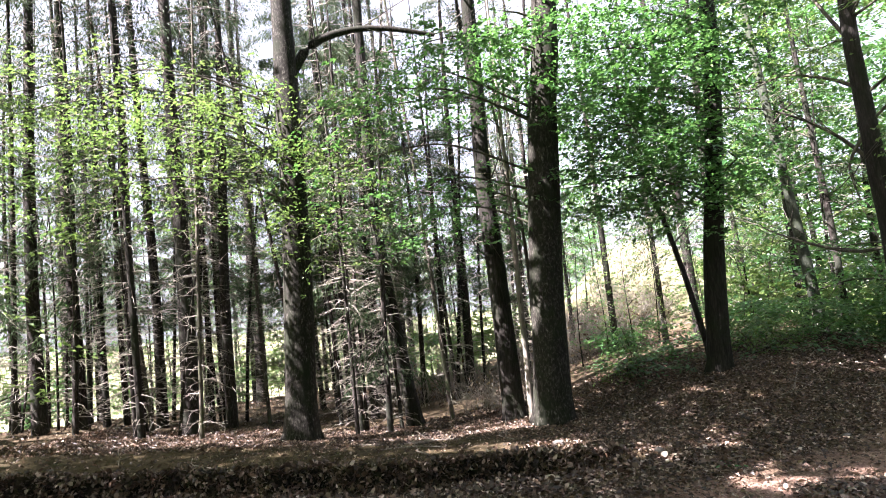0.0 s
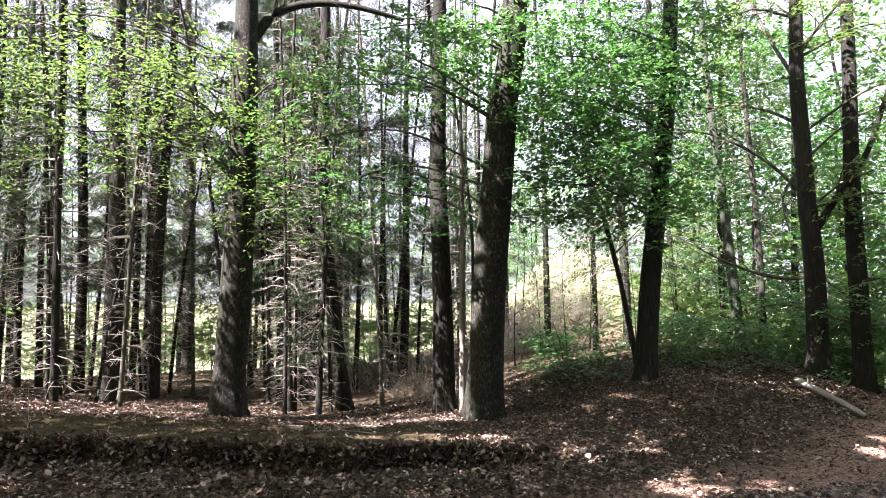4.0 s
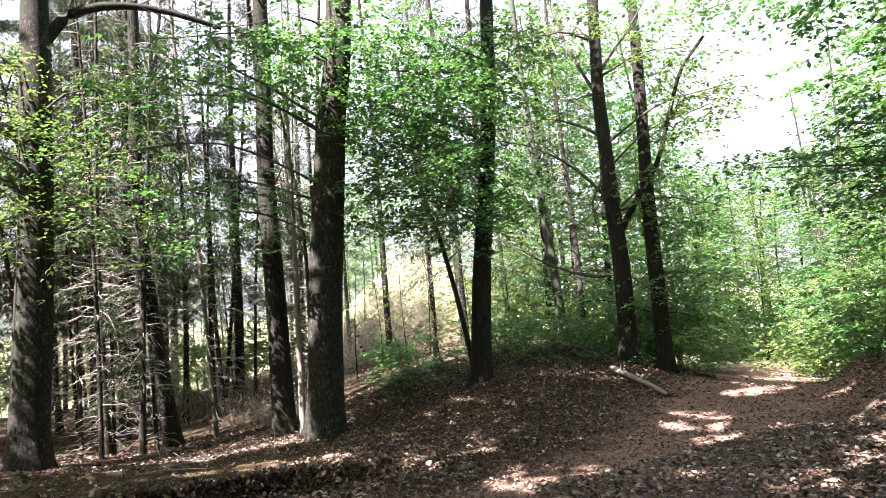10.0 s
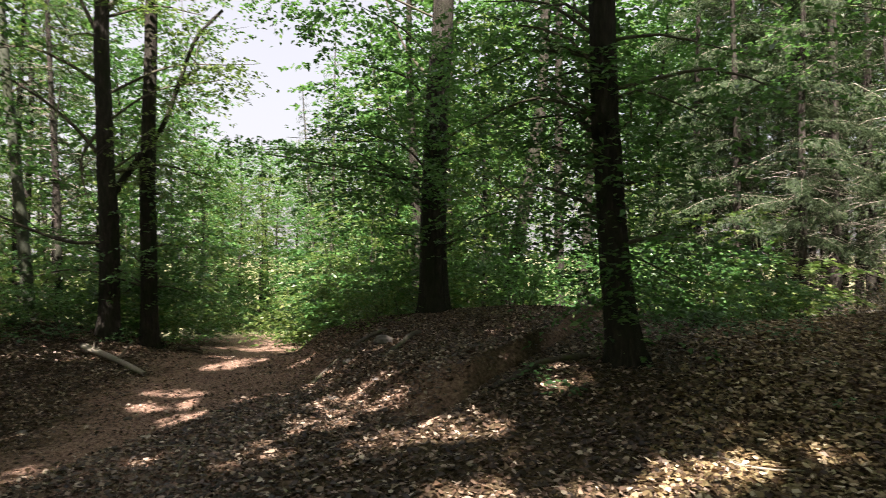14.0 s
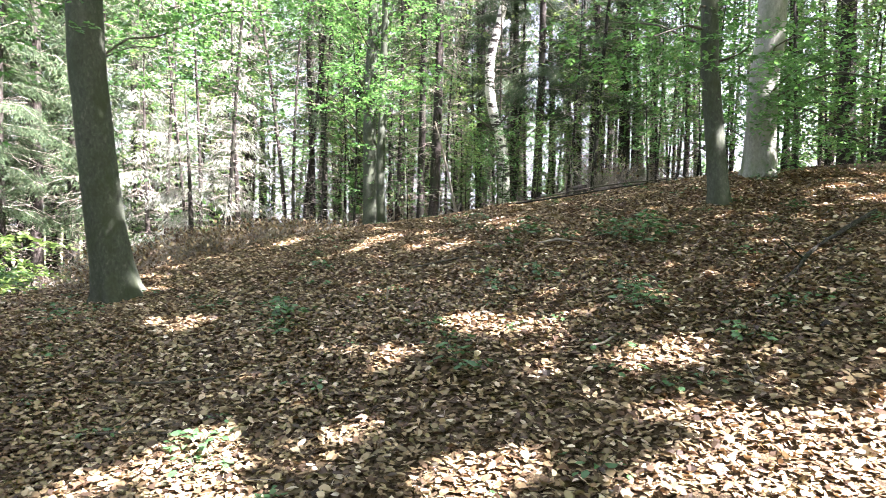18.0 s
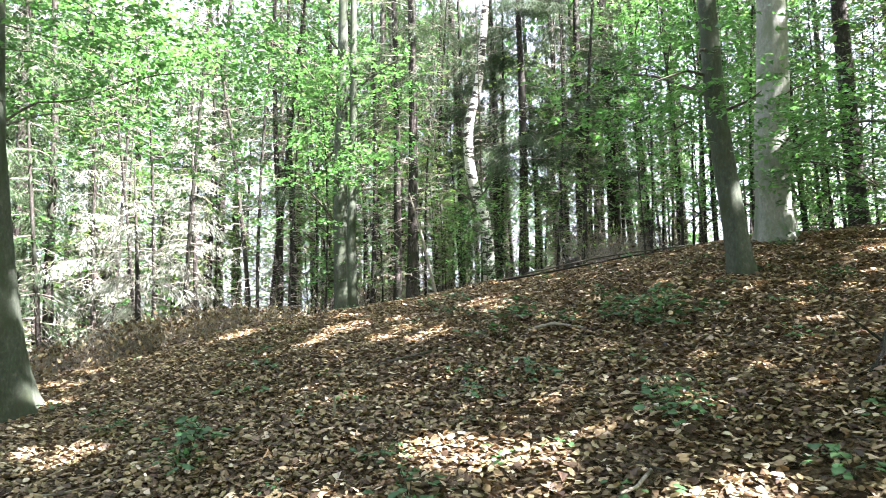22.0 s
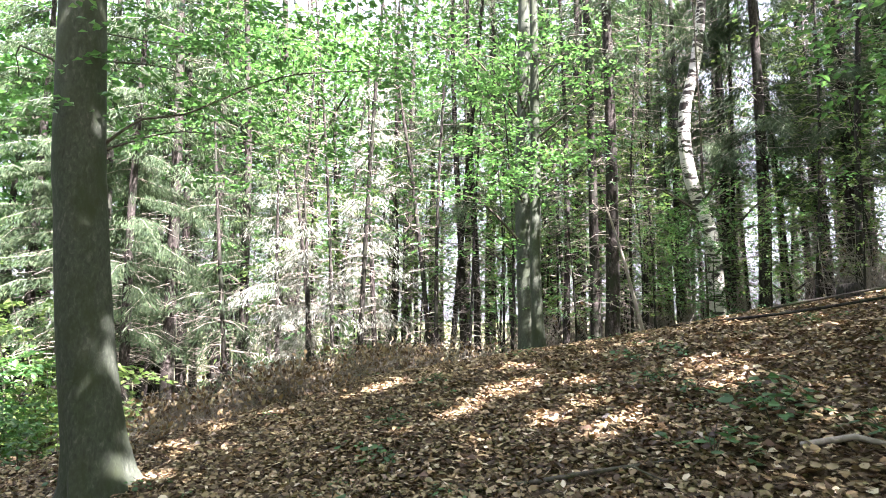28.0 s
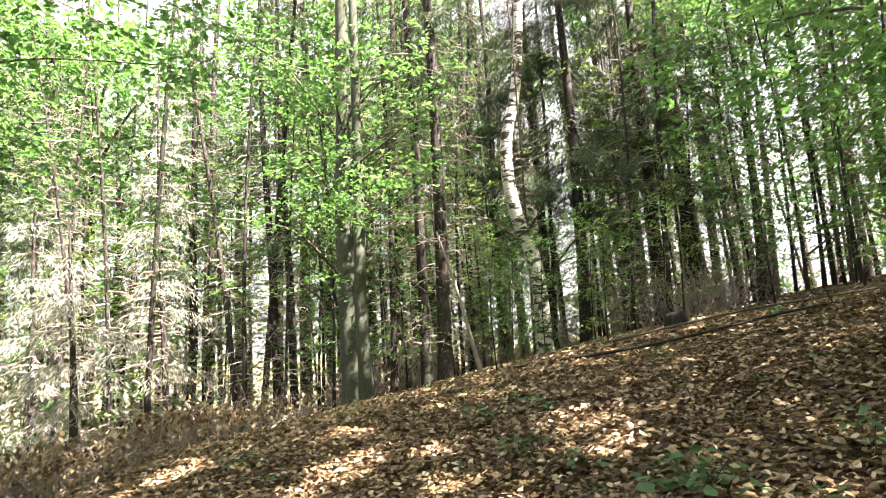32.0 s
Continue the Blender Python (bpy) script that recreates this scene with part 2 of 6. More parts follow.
# ---- building helpers ----
def mesh_object(name, verts, faces, mat, parent=None, shade=False):
    """One mesh object from arrays of corners and faces (all triangles or all quads)."""
    verts, faces = np.asarray(verts, np.float32), np.asarray(faces, np.int32)
    me = bpy.data.meshes.new(name)
    me.vertices.add(len(verts))
    me.vertices.foreach_set("co", verts.ravel())
    k = faces.shape[1]
    me.loops.add(faces.size)
    me.loops.foreach_set("vertex_index", faces.ravel())
    me.polygons.add(len(faces))
    me.polygons.foreach_set("loop_start", np.arange(len(faces), dtype=np.int32) * k)
    me.polygons.foreach_set("use_smooth", np.full(len(faces), shade, dtype=bool))
    me.materials.append(mat)
    me.update(calc_edges=True)
    me.validate()
    ob = new(name, me)
    ob.parent = parent
    return ob


def joined(pieces):
    verts, faces, n = [], [], 0
    for v, f in pieces:
        verts.append(np.asarray(v, float))
        faces.append(np.asarray(f, int) + n)
        n += len(v)
    return np.vstack(verts), np.vstack(faces)


def curve_points(ctrl, step):
    """A smooth line through control points (x, y, z, radius)."""
    c = np.asarray(ctrl, float)
    c = np.vstack([2 * c[0] - c[1], c, 2 * c[-1] - c[-2]])
    out = []
    for i in range(1, len(c) - 2):
        n = max(1, int(np.linalg.norm(c[i + 1, :3] - c[i, :3]) / step))
        for u in np.arange(n) / n:
            a, b, d, e = c[i - 1], c[i], c[i + 1], c[i + 2]
            out.append(0.5 * (2 * b + (d - a) * u + (2 * a - 5 * b + 4 * d - e) * u * u + (3 * b - a - 3 * d + e) * u ** 3))
    out.append(c[-2])
    return np.array(out)


def tube(ctrl, sides=8, step=0.3, flare=0.0, rough=0.0, seed=0):
    """A bent, tapered round stem; flare spreads its foot into root buttresses."""
    p = curve_points(ctrl, step)
    rng = np.random.default_rng(seed)
    t = np.gradient(p[:, :3], axis=0)
    t /= np.linalg.norm(t, axis=1)[:, None] + 1e-9
    ref = np.where(np.abs(t[:, 2:3]) > 0.7, np.array([[1.0, 0, 0]]), np.array([[0, 0, 1.0]]))
    a = np.cross(t, ref)
    a /= np.linalg.norm(a, axis=1)[:, None]
    b = np.cross(t, a)
    th = np.linspace(0, 2 * np.pi, sides, endpoint=False)
    r = np.maximum(p[:, 3], 0.002)[:, None] * np.ones((1, sides))
    if rough:
        ph = rng.uniform(0, 6.3, 6)
        s = np.arange(len(p))[:, None] * step
        r = r * (1 + rough * (np.sin(2 * th + ph[0] + 0.9 * s) + 0.7 * np.sin(3 * th + ph[1] - 1.6 * s) + 0.6 * np.sin(s * 2.3 + ph[2]) + 0.4 * np.sin(5 * th + ph[3] + 2.7 * s)))
    if flare:
        hgt = (p[:, 2] - p[0, 2])[:, None]
        k = rng.integers(4, 7)
        r = r * (1 + flare * np.exp(-np.maximum(hgt, 0) / 0.22) * (0.55 + 0.45 * np.sin(k * th + rng.uniform(0, 6.3))))
    v = p[:, None, :3] + r[..., None] * (np.cos(th)[None, :, None] * a[:, None] + np.sin(th)[None, :, None] * b[:, None])
    n = len(p)
    i, j = np.meshgrid(np.arange(n - 1), np.arange(sides), indexing="ij")
    j2 = (j + 1) % sides
    f = np.stack([i * sides + j, i * sides + j2, (i + 1) * sides + j2, (i + 1) * sides + j], -1).reshape(-1, 4)
    return v.reshape(-1, 3), f


def leaves_at(pos, along, up, length, width, fold=0.18):
    """Small folded leaves: four corners each, a crease down the middle."""
    side = np.cross(along, up)
    side /= np.linalg.norm(side, axis=1)[:, None] + 1e-9
    nrm = np.cross(side, along)
    L, W = length[:, None], width[:, None]
    base, tip = pos - along * L * 0.5, pos + along * L * 0.5 - nrm * L * 0.12
    mid = pos - along * L * 0.05 + nrm * W * fold
    v = np.stack([base, mid + side * W * 0.5, tip, mid - side * W * 0.5], 1).reshape(-1, 3)
    q = np.arange(len(pos))[:, None] * 4
    return v, np.vstack([q + np.array([[0, 1, 2]]), q + np.array([[0, 2, 3]])])


def curled_at(rng, pos, along, up, length, width):
    """Dry leaves of six corners, curled along and across."""
    side = np.cross(along, up)
    side /= np.linalg.norm(side, axis=1)[:, None] + 1e-9
    nrm = np.cross(side, along)
    L, W = length[:, None], width[:, None]
    n = len(pos)
    c, e = rng.normal(0.05, 0.12, (n, 1)), rng.normal(0.1, 0.16, (n, 1))
    rows = []
    for u, w, s in ((-0.5, 0, 0), (-0.22, 0.5, 1), (0.2, 0.42, 1), (0.5, 0, 0), (0.2, 0.42, -1), (-0.22, 0.5, -1)):
        rows.append(pos + along * L * u + side * W * w * s + nrm * (L * c * (4 * u * u) + W * e * abs(s)))
    v = np.stack(rows, 1).reshape(-1, 3)
    q = np.arange(n)[:, None] * 6
    return v, np.vstack([q + np.array([t]) for t in ((0, 1, 5), (1, 2, 5), (2, 4, 5), (2, 3, 4))])


def unit(v):
    return v / (np.linalg.norm(v, axis=1)[:, None] + 1e-9)


def spray(rng, centre, rx, ry, rz, turn, count, size, droop=0.25, tilt=0.45, open_to=None):
    """A loose, layered fan of leaves about a bough."""
    layers = max(2, int(rz / 0.12))
    # twigs from the heart of the fan outwards, leaves set along them
    nt = max(5, count // 11)
    ang = rng.uniform(0, 2 * np.pi, nt)
    rad = np.sqrt(rng.uniform(0.05, 1, nt))
    lay = rng.integers(0, layers, nt) / max(1, layers - 1) * 2 - 1
    root = np.stack([rad * np.cos(ang) * rx, rad * np.sin(ang) * ry, lay * rz + rng.normal(0, 0.04, nt)], 1)
    way = unit(np.stack([np.cos(ang + rng.normal(0, 0.7, nt)), np.sin(ang + rng.normal(0, 0.7, nt)), rng.normal(-droop, 0.2, nt)], 1))
    which = rng.integers(0, nt, count)
    d = rng.uniform(-0.1, 0.45, count)
    w = way[which]
    sidew = unit(np.cross(w, np.array([[0, 0, 1.0]])))
    sgn = rng.choice([-1.0, 1.0], count)[:, None]
    pos = root[which] + w * d[:, None] + sidew * sgn * size * 0.5 + np.stack([np.zeros(count)] * 2 + [-0.25 * d ** 2], 1) + rng.normal(0, 0.02, (count, 3))
    along = unit(w * 0.7 + sidew * sgn * 0.8 + rng.normal(0, 0.25, (count, 3)))
    up = unit(np.array([[0, 0, 1.0]]) + rng.normal(0, tilt, (count, 3)))
    c, s = math.cos(turn), math.sin(turn)
    m = np.array([[c, s, 0], [-s, c, 0], [0, 0, 1]])
    L = size * rng.uniform(0.7, 1.25, count)
    pos, along, W = pos @ m + np.asarray(centre), along @ m, L * rng.uniform(0.55, 0.75, count)
    if open_to is not None:
        keep = ~open_to(pos)
        pos, along, up, L, W = pos[keep], along[keep], up[keep], L[keep], W[keep]
    return leaves_at(pos, along, up, L, W)


# ---- lie of the land ----
# spot heights (x, y, z): the lane, its banks, the mound of leaf litter and the woods behind
SPOTS = np.array([
    (0, 0, 0.0), (2.4, 4.9, 0.0), (-3, 4.2, -0.02), (-2.4, 8.7, -0.130), (1.2, 8.3, -0.173), (-0.6, 10.6, -0.35), (-6.65, 10, 0.158), (-5, 10.2, -0.041),
    (3.7, 8.7, 0.293), (6.9, 9.6, 0.2), (6.6, 11.0, 0.45), (7.4, 9.0, -0.02), (5.7, 6.4, -0.12), (9.0, 8.7, -0.42), (14.6, 13.9, -1.5),
    (5.9, 3.7, 0.26), (3.7, 1.9, 0.38), (5.4, 0.9, 0.62), (8.6, 4.35, 0.68), (13, 4.5, 0.2), (4.6, 0.0, 0.3)])
MOUND = np.array([
    (7.9, -1.7, 0.8), (5.3, -2.5, 0.83), (3.8, -3.3, 0.92), (7.3, -4.1, 1.3), (6.3, -5.7, 1.7), (2.7, -5.4, 1.36),
    (4.2, -7.0, 1.9), (4.8, -9.0, 2.4), (10.0, -6.0, 1.6), (1.8, -1.8, 0.3), (-4, -4, 0.3), (12.2, -1.6, 0.1), (9.6, -2.9, 1.18), (10.4, -4.2, 1.35), (9.2, -1.9, 0.95),
    (16, -7.5, 0.7), (9.5, -11, 2.3)])
FAR = np.array([(-16, 18, -1.2), (-22, -8, 0.6), (-4, -22, 3.6), (22, -22, 2.0), (30, -2, -1.6), (29, 28, -3.2), (22, 21.3, -2.2), (2, 30, -1.6)])


def spline_kernel(d):
    return d * d * np.log(d + 1e-6)


def solve_height():
    s = np.vstack([SPOTS, MOUND, FAR])
    n = len(s)
    d = np.hypot(s[:, None, 0] - s[None, :, 0], s[:, None, 1] - s[None, :, 1])
    a = np.zeros((n + 3, n + 3))
    a[:n, :n] = spline_kernel(d) + np.eye(n) * 0.6
    a[:n, n], a[:n, n + 1:] = 1, s[:, :2]
    a[n:, :n] = a[:n, n:].T
    return s, np.linalg.solve(a, np.r_[s[:, 2], 0, 0, 0])


SPOT_ALL, SPOT_W = solve_height()


def smooth(a, b, v):
    u = np.clip((v - a) / (b - a), 0, 1)
    return u * u * (3 - 2 * u)


def verge_edge(x):
    """Where the worn step along the lane runs."""
    return 6.05 + 0.1 * np.sin(x * 1.7) + 0.06 * np.sin(x * 4.3 + 1) + 0.045 * np.sin(x * 9.1 + 2) + 0.03 * np.sin(x * 17.3) - 0.03 * np.clip(x, -9, 2)


BANK = np.array([(4.1, 1.8), (4.7, 3.0), (5.5, 4.1), (6.4, 5.0), (8.0, 6.5), (9.6, 8.0)])


def bank_distance(x, y):
    """How far a place lies behind the toe of the bank; far off the bank's ends it counts as well before it."""
    best, side = np.full(np.shape(x), 1e9), np.zeros(np.shape(x))
    for a, b in zip(BANK[:-1], BANK[1:]):
        ab = b - a
        u = ((x - a[0]) * ab[0] + (y - a[1]) * ab[1]) / (ab @ ab)
        v = np.clip(u, 0, 1)
        d = np.hypot(x - a[0] - v * ab[0], y - a[1] - v * ab[1])
        cross = (x - a[0]) * ab[1] - (y - a[1]) * ab[0]
        side = np.where(d < best, np.sign(cross), side)
        best = np.minimum(best, d)
    ends = smooth(1.2, 2.2, y) * smooth(8.4, 7.4, y)
    return np.where(ends > 0, best * side, -9.0) * ends - 9.0 * (1 - ends)


def ground_z(x, y):
    """Height of the ground, for arrays or single numbers."""
    x, y = np.asarray(x, float), np.asarray(y, float)
    r = np.hypot(x - 4, y - 1)
    k = np.minimum(1, 42 / np.maximum(r, 1e-6))
    px, py = 4 + (x - 4) * k, 1 + (y - 1) * k
    z = SPOT_W[-3] + SPOT_W[-2] * px + SPOT_W[-1] * py
    for (sx, sy, _), w in zip(SPOT_ALL, SPOT_W):
        z = z + w * spline_kernel(np.hypot(px - sx, py - sy))
    # the verge: a worn step along the edge of the lane
    edge = verge_edge(x)
    on = smooth(2.4, 0.2, x) * smooth(-14, -9, x)
    z = z + on * (0.2 * smooth(edge - 0.05, edge + 0.05, y) * smooth(9.5, 6.5, y) - 0.05 * smooth(edge - 0.7, edge - 0.1, y) * smooth(edge + 0.06, edge - 0.06, y))
    # the worn face of the bank on the far side of the lane
    d = bank_distance(x, y)
    z = z + 0.2 * smooth(0.02, 0.5, d) * smooth(2.0, 0.9, d) - 0.05 * smooth(-0.6, -0.15, d) * smooth(0.15, 0.0, d)
    # a rise in the wood, bare and open to the sun
    z = z + 5.2 * np.exp(-(((x - 8.6) / 4.5) ** 2 + ((y - 27.5) / 7.0) ** 2))
    # small unevenness
    z = z + 0.025 * np.sin(1.9 * x + 1.3 * np.sin(1.1 * y)) * np.sin(1.6 * y + 0.7) + 0.012 * np.sin(5.1 * x + 2 * np.sin(2.3 * y)) * np.sin(4.7 * y + 1.1)
    return z


# ---- ground ----
LANE = np.array([(-14.0, 2.2), (-4.0, 2.3), (1.0, 3.0), (3.6, 4.4), (5.6, 5.7), (10.0, 9.6), (16, 15.2), (29, 27.5), (60, 58)])


def lane_distance(x, y):
    """How far a place lies from the middle of the lane."""
    best = np.full(np.shape(x), 1e9)
    for a, b in zip(LANE[:-1], LANE[1:]):
        ab = b - a
        u = np.clip(((x - a[0]) * ab[0] + (y - a[1]) * ab[1]) / (ab @ ab), 0, 1)
        best = np.minimum(best, np.hypot(x - a[0] - u * ab[0], y - a[1] - u * ab[1]))
    return best


def axis_steps(lo, hi, far):
    fine = np.arange(lo, hi, 0.09)
    if hi == 11:
        fine = np.r_[fine[fine < 4.4], np.arange(4.4, 6.6, 0.03), fine[fine > 6.6]]
    grow = 0.12 * 1.16 ** np.arange(60)
    out = np.cumsum(grow)
    out = out[out < far]
    return np.r_[lo - out[::-1], fine, hi + out]


def ground_sheet():
    xs, ys = axis_steps(-5, 12, 700), axis_steps(-9.5, 11, 700)
    gx, gy = np.meshgrid(xs, ys, indexing="ij")
    gz = ground_z(gx, gy)
    rng = np.random.default_rng(5)
    near = (np.hypot(gx - 4, gy) < 14)
    gz = gz + near * rng.normal(0, 0.008, gz.shape)
    nx, ny = gx.shape
    i, j = np.meshgrid(np.arange(nx - 1), np.arange(ny - 1), indexing="ij")
    f = np.stack([i * ny + j, (i + 1) * ny + j, (i + 1) * ny + j + 1, i * ny + j + 1], -1).reshape(-1, 4)
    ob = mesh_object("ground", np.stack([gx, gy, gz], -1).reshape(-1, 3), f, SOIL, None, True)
    att = ob.data.attributes.new("lane", "FLOAT", "POINT")
    wob = 0.25 * np.sin(gx * 2.3 + np.sin(gy * 1.7)) + 0.15 * np.sin(gy * 5.1 + gx * 3.3)
    toe = bank_distance(gx, gy)
    face = 0.8 * smooth(-0.15, 0.05, toe) * smooth(0.75, 0.4, toe + 0.4 * wob)
    att.data.foreach_set("value", np.maximum(smooth(1.7, 0.7, lane_distance(gx, gy) + wob), face).ravel().astype(np.float32))
    # mask of the shadow painted along the face of the verge step
    att = ob.data.attributes.new("humus_shade", "FLOAT", "POINT")
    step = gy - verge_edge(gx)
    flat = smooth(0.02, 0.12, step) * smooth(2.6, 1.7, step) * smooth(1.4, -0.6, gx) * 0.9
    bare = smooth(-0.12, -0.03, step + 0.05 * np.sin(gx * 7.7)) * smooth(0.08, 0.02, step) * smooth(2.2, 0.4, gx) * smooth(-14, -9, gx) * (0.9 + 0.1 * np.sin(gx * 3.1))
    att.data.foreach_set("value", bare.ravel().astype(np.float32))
    att = ob.data.attributes.new("verge", "FLOAT", "POINT")
    att.data.foreach_set("value", flat.ravel().astype(np.float32))
    # a mown meadow beyond the wood
    att = ob.data.attributes.new("meadow", "FLOAT", "POINT")
    att.data.foreach_set("value", smooth(27, 33, np.hypot(gx - 2, gy + 1) + 1.5 * np.sin(gx * 0.4) + 1.2 * np.sin(gy * 0.5)).clip(0.95 * np.exp(-(((gx - 8.2) / 3.2) ** 2 + ((gy - 25) / 5.5) ** 2) ** 2), 1).ravel().astype(np.float32))
    return tagged(ob, "brown woodland floor of humus and dead leaves with a trodden lane", "ground", kind="structure")


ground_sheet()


# ---- sun flecks ----
# gaps in the leaf roof that let the sun through: x, y and reach of the fleck on the ground, and how many leaves still cross it
MOUND_FOOT_GAPS = [(2.65, -3.79, 0.11, 0.1), (2.52, -3.86, 0.1, 0.16), (2.81, -3.63, 0.08, 0.12), (2.64, -3.51, 0.1, 0.14), (2.25, -3.34, 0.12, 0.05), (2.21, -3.79, 0.14, 0.22), (2.18, -4.06, 0.1, 0.2), (1.97, -2.97, 0.22, 0), (1.91, -3.36, 0.22, 0.03), (1.72, -3.21, 0.25, 0), (1.62, -3.53, 0.25, 0), (1.43, -3.36, 0.3, 0), (1.5, -3.84, 0.2, 0.06), (1.36, -3.69, 0.3, 0), (1.71, -4.07, 0.14, 0.22), (2.74, -2.28, 0.1, 0.05), (2.59, -2.32, 0.13, 0), (2.55, -2.45, 0.1, 0.1), (1.66, -5.27, 0.15, 0.1)]
MOUND_SIDE_GAPS = [(4.01, -3.24, 0.1, 0), (3.84, -3.33, 0.15, 0), (3.65, -3.45, 0.12, 0.03), (3.5, -3.66, 0.09, 0.08), (3.27, -3.44, 0.1, 0.12), (3.38, -3.42, 0.08, 0.14), (3.08, -3.15, 0.07, 0.05), (3.89, -2.58, 0.11, 0.1), (3.92, -2.69, 0.07, 0.1), (3.41, -1.89, 0.1, 0.12), (3.35, -1.99, 0.1, 0.16), (3.31, -1.78, 0.09, 0.18), (3.51, -8.4, 0.2, 0.03), (2.93, -8.02, 0.2, 0.03), (3.25, -1.27, 0.12, 0.04)]
CREST_GAPS = [(3.85, -1.37, 0.16, 0), (3.66, -1.41, 0.16, 0), (3.89, -0.88, 0.1, 0), (3.87, -1.2, 0.1, 0), (3.57, -1.28, 0.15, 0), (7.23, -4.17, 0.12, 0.03), (7.15, -5.15, 0.08, 0.03), (7.51, -4.75, 0.13, 0.04), (7.41, -4.48, 0.1, 0.05), (5.97, -4.64, 0.11, 0.06), (6.22, -5.66, 0.13, 0.06), (8.85, -3.96, 0.16, 0.06), (6.56, -5.79, 0.14, 0.06), (6.03, -4.73, 0.13, 0.06), (7.59, -4.81, 0.12, 0.06), (6.32, -5.71, 0.16, 0.06), (5.95, -5.52, 0.12, 0.06), (5.86, -4.67, 0.13, 0.06), (8.22, -5.07, 0.15, 0.06), (8.89, -4.15, 0.14, 0.06), (7.35, -4.72, 0.09, 0.06), (6.52, -4.82, 0.1, 0.06), (6.48, -4.55, 0.11, 0.08), (6.2, -1.82, 0.16, 0.08), (6.01, -1.85, 0.1, 0.1)]
BANK_GAPS = [(3.7, 0.51, 0.14, 0.02), (4.05, 0.33, 0.13, 0.02), (3.5, 0.71, 0.13, 0.03), (4.35, 0.09, 0.12, 0.03), (4, 2.11, 0.12, 0.03), (4.16, 2, 0.13, 0.03), (3.44, 0.53, 0.12, 0.04), (4.17, 1.75, 0.2, 0.04), (4.62, -0.11, 0.12, 0.06), (3.49, 2.88, 0.16, 0.08), (4.3, 1.91, 0.1, 0.08), (4.7, -0.35, 0.1, 0.1), (5.08, 1.44, 0.16, 0.1), (3.48, 3.05, 0.15, 0.1), (3.32, 3.95, 0.1, 0.1), (5.08, 3.16, 0.14, 0.1), (4.7, 3.19, 0.14, 0.1), (6.46, 3.68, 0.2, 0.1), (5.44, 1.4, 0.14, 0.12), (7.37, 2.87, 0.3, 0.12), (4.25, 3.21, 0.16, 0.12), (4.77, 0.05, 0.14, 0.14), (3.61, -0.03, 0.1, 0.14), (3.71, 1.32, 0.12, 0.14), (3.33, 3.17, 0.13, 0.14)]
BANK_FOOT_GAPS = [(5, 3.62, 0.2, 0.04), (4.64, 3.06, 0.18, 0.05), (4.7, 2.88, 0.2, 0.08), (4.85, 2.89, 0.2, 0.1), (3.84, 2.12, 0.14, 0.03), (3.96, 1.98, 0.16, 0.02), (4.06, 1.81, 0.14, 0.04), (4.02, 2.83, 0.2, 0.1), (3.7, 2.3, 0.16, 0.12), (3.29, 1.39, 0.14, 0.02), (3.38, 1.22, 0.12, 0.05), (5.72, 4.29, 0.3, 0.12), (6.08, 4.17, 0.3, 0.14)]
LANE_GAPS = [(-0.28, 6.85, 0.16, 0.1), (0.26, 6.65, 0.16, 0.02), (0.46, 6.62, 0.14, 0.02), (0.82, 6.58, 0.16, 0.04), (1.03, 6.57, 0.14, 0), (2.18, 4.89, 0.16, 0.06), (2.31, 4.64, 0.18, 0.08), (2.67, 4.81, 0.16, 0.12), (2.44, 5.2, 0.14, 0.16), (2.47, 6.17, 0.14, 0.08), (3.07, 4.76, 0.12, 0.12), (4.78, 5.87, 0.2, 0.03), (4.94, 5.55, 0.22, 0.03), (4.38, 4.86, 0.18, 0.02), (5.41, 6.22, 0.25, 0.08), (5.16, 4.64, 0.18, 0.12), (2.98, 4.62, 0.12, 0.16), (2.52, 5.14, 0.12, 0.18), (2.42, 6.02, 0.12, 0.16), (7.08, 5.67, 0.2, 0.1), (7.18, 7, 0.4, 0.04), (8.16, 7.83, 0.5, 0.05), (1.81, 5.97, 0.12, 0.12)]
# flecks on trunks: x, y, z, reach
TRUNK_GAPS = [(-2.25, 8.7, 1.95, 0.12), (-2.25, 8.7, 1.65, 0.14), (-2.25, 8.7, 1.25, 0.08), (-2.3, 8.7, 0.5, 0.14), (1.12, 8.3, 2.65, 0.12), (1.12, 8.25, 2.25, 0.14), (1.15, 8.25, 1.85, 0.09), (1.06, 8.25, 1.35, 0.16), (0.96, 8.35, 0.75, 0.13), (0.96, 8.35, 0.3, 0.14), (1.2, 8.2, 3.6, 0.12), (7.86, -1.98, 1.0, 0.13), (7.92, -2.04, 0.86, 0.12), (7.88, -1.95, 1.3, 0.07), (7.85, -1.8, 1.75, 0.03), (-1.5, 10.2, 1.0, 0.4), (-0.6, 10.5, 0.8, 0.4), (-3.2, 10.3, 0.8, 0.4), (-4.5, 10.2, 1.0, 0.4), (2.2, 10.2, 0.8, 0.4), (0.2, 11.5, 0.8, 0.4), (4.22, -7.05, 2.7, 0.1), (4.7, -9.1, 2.75, 0.2)]
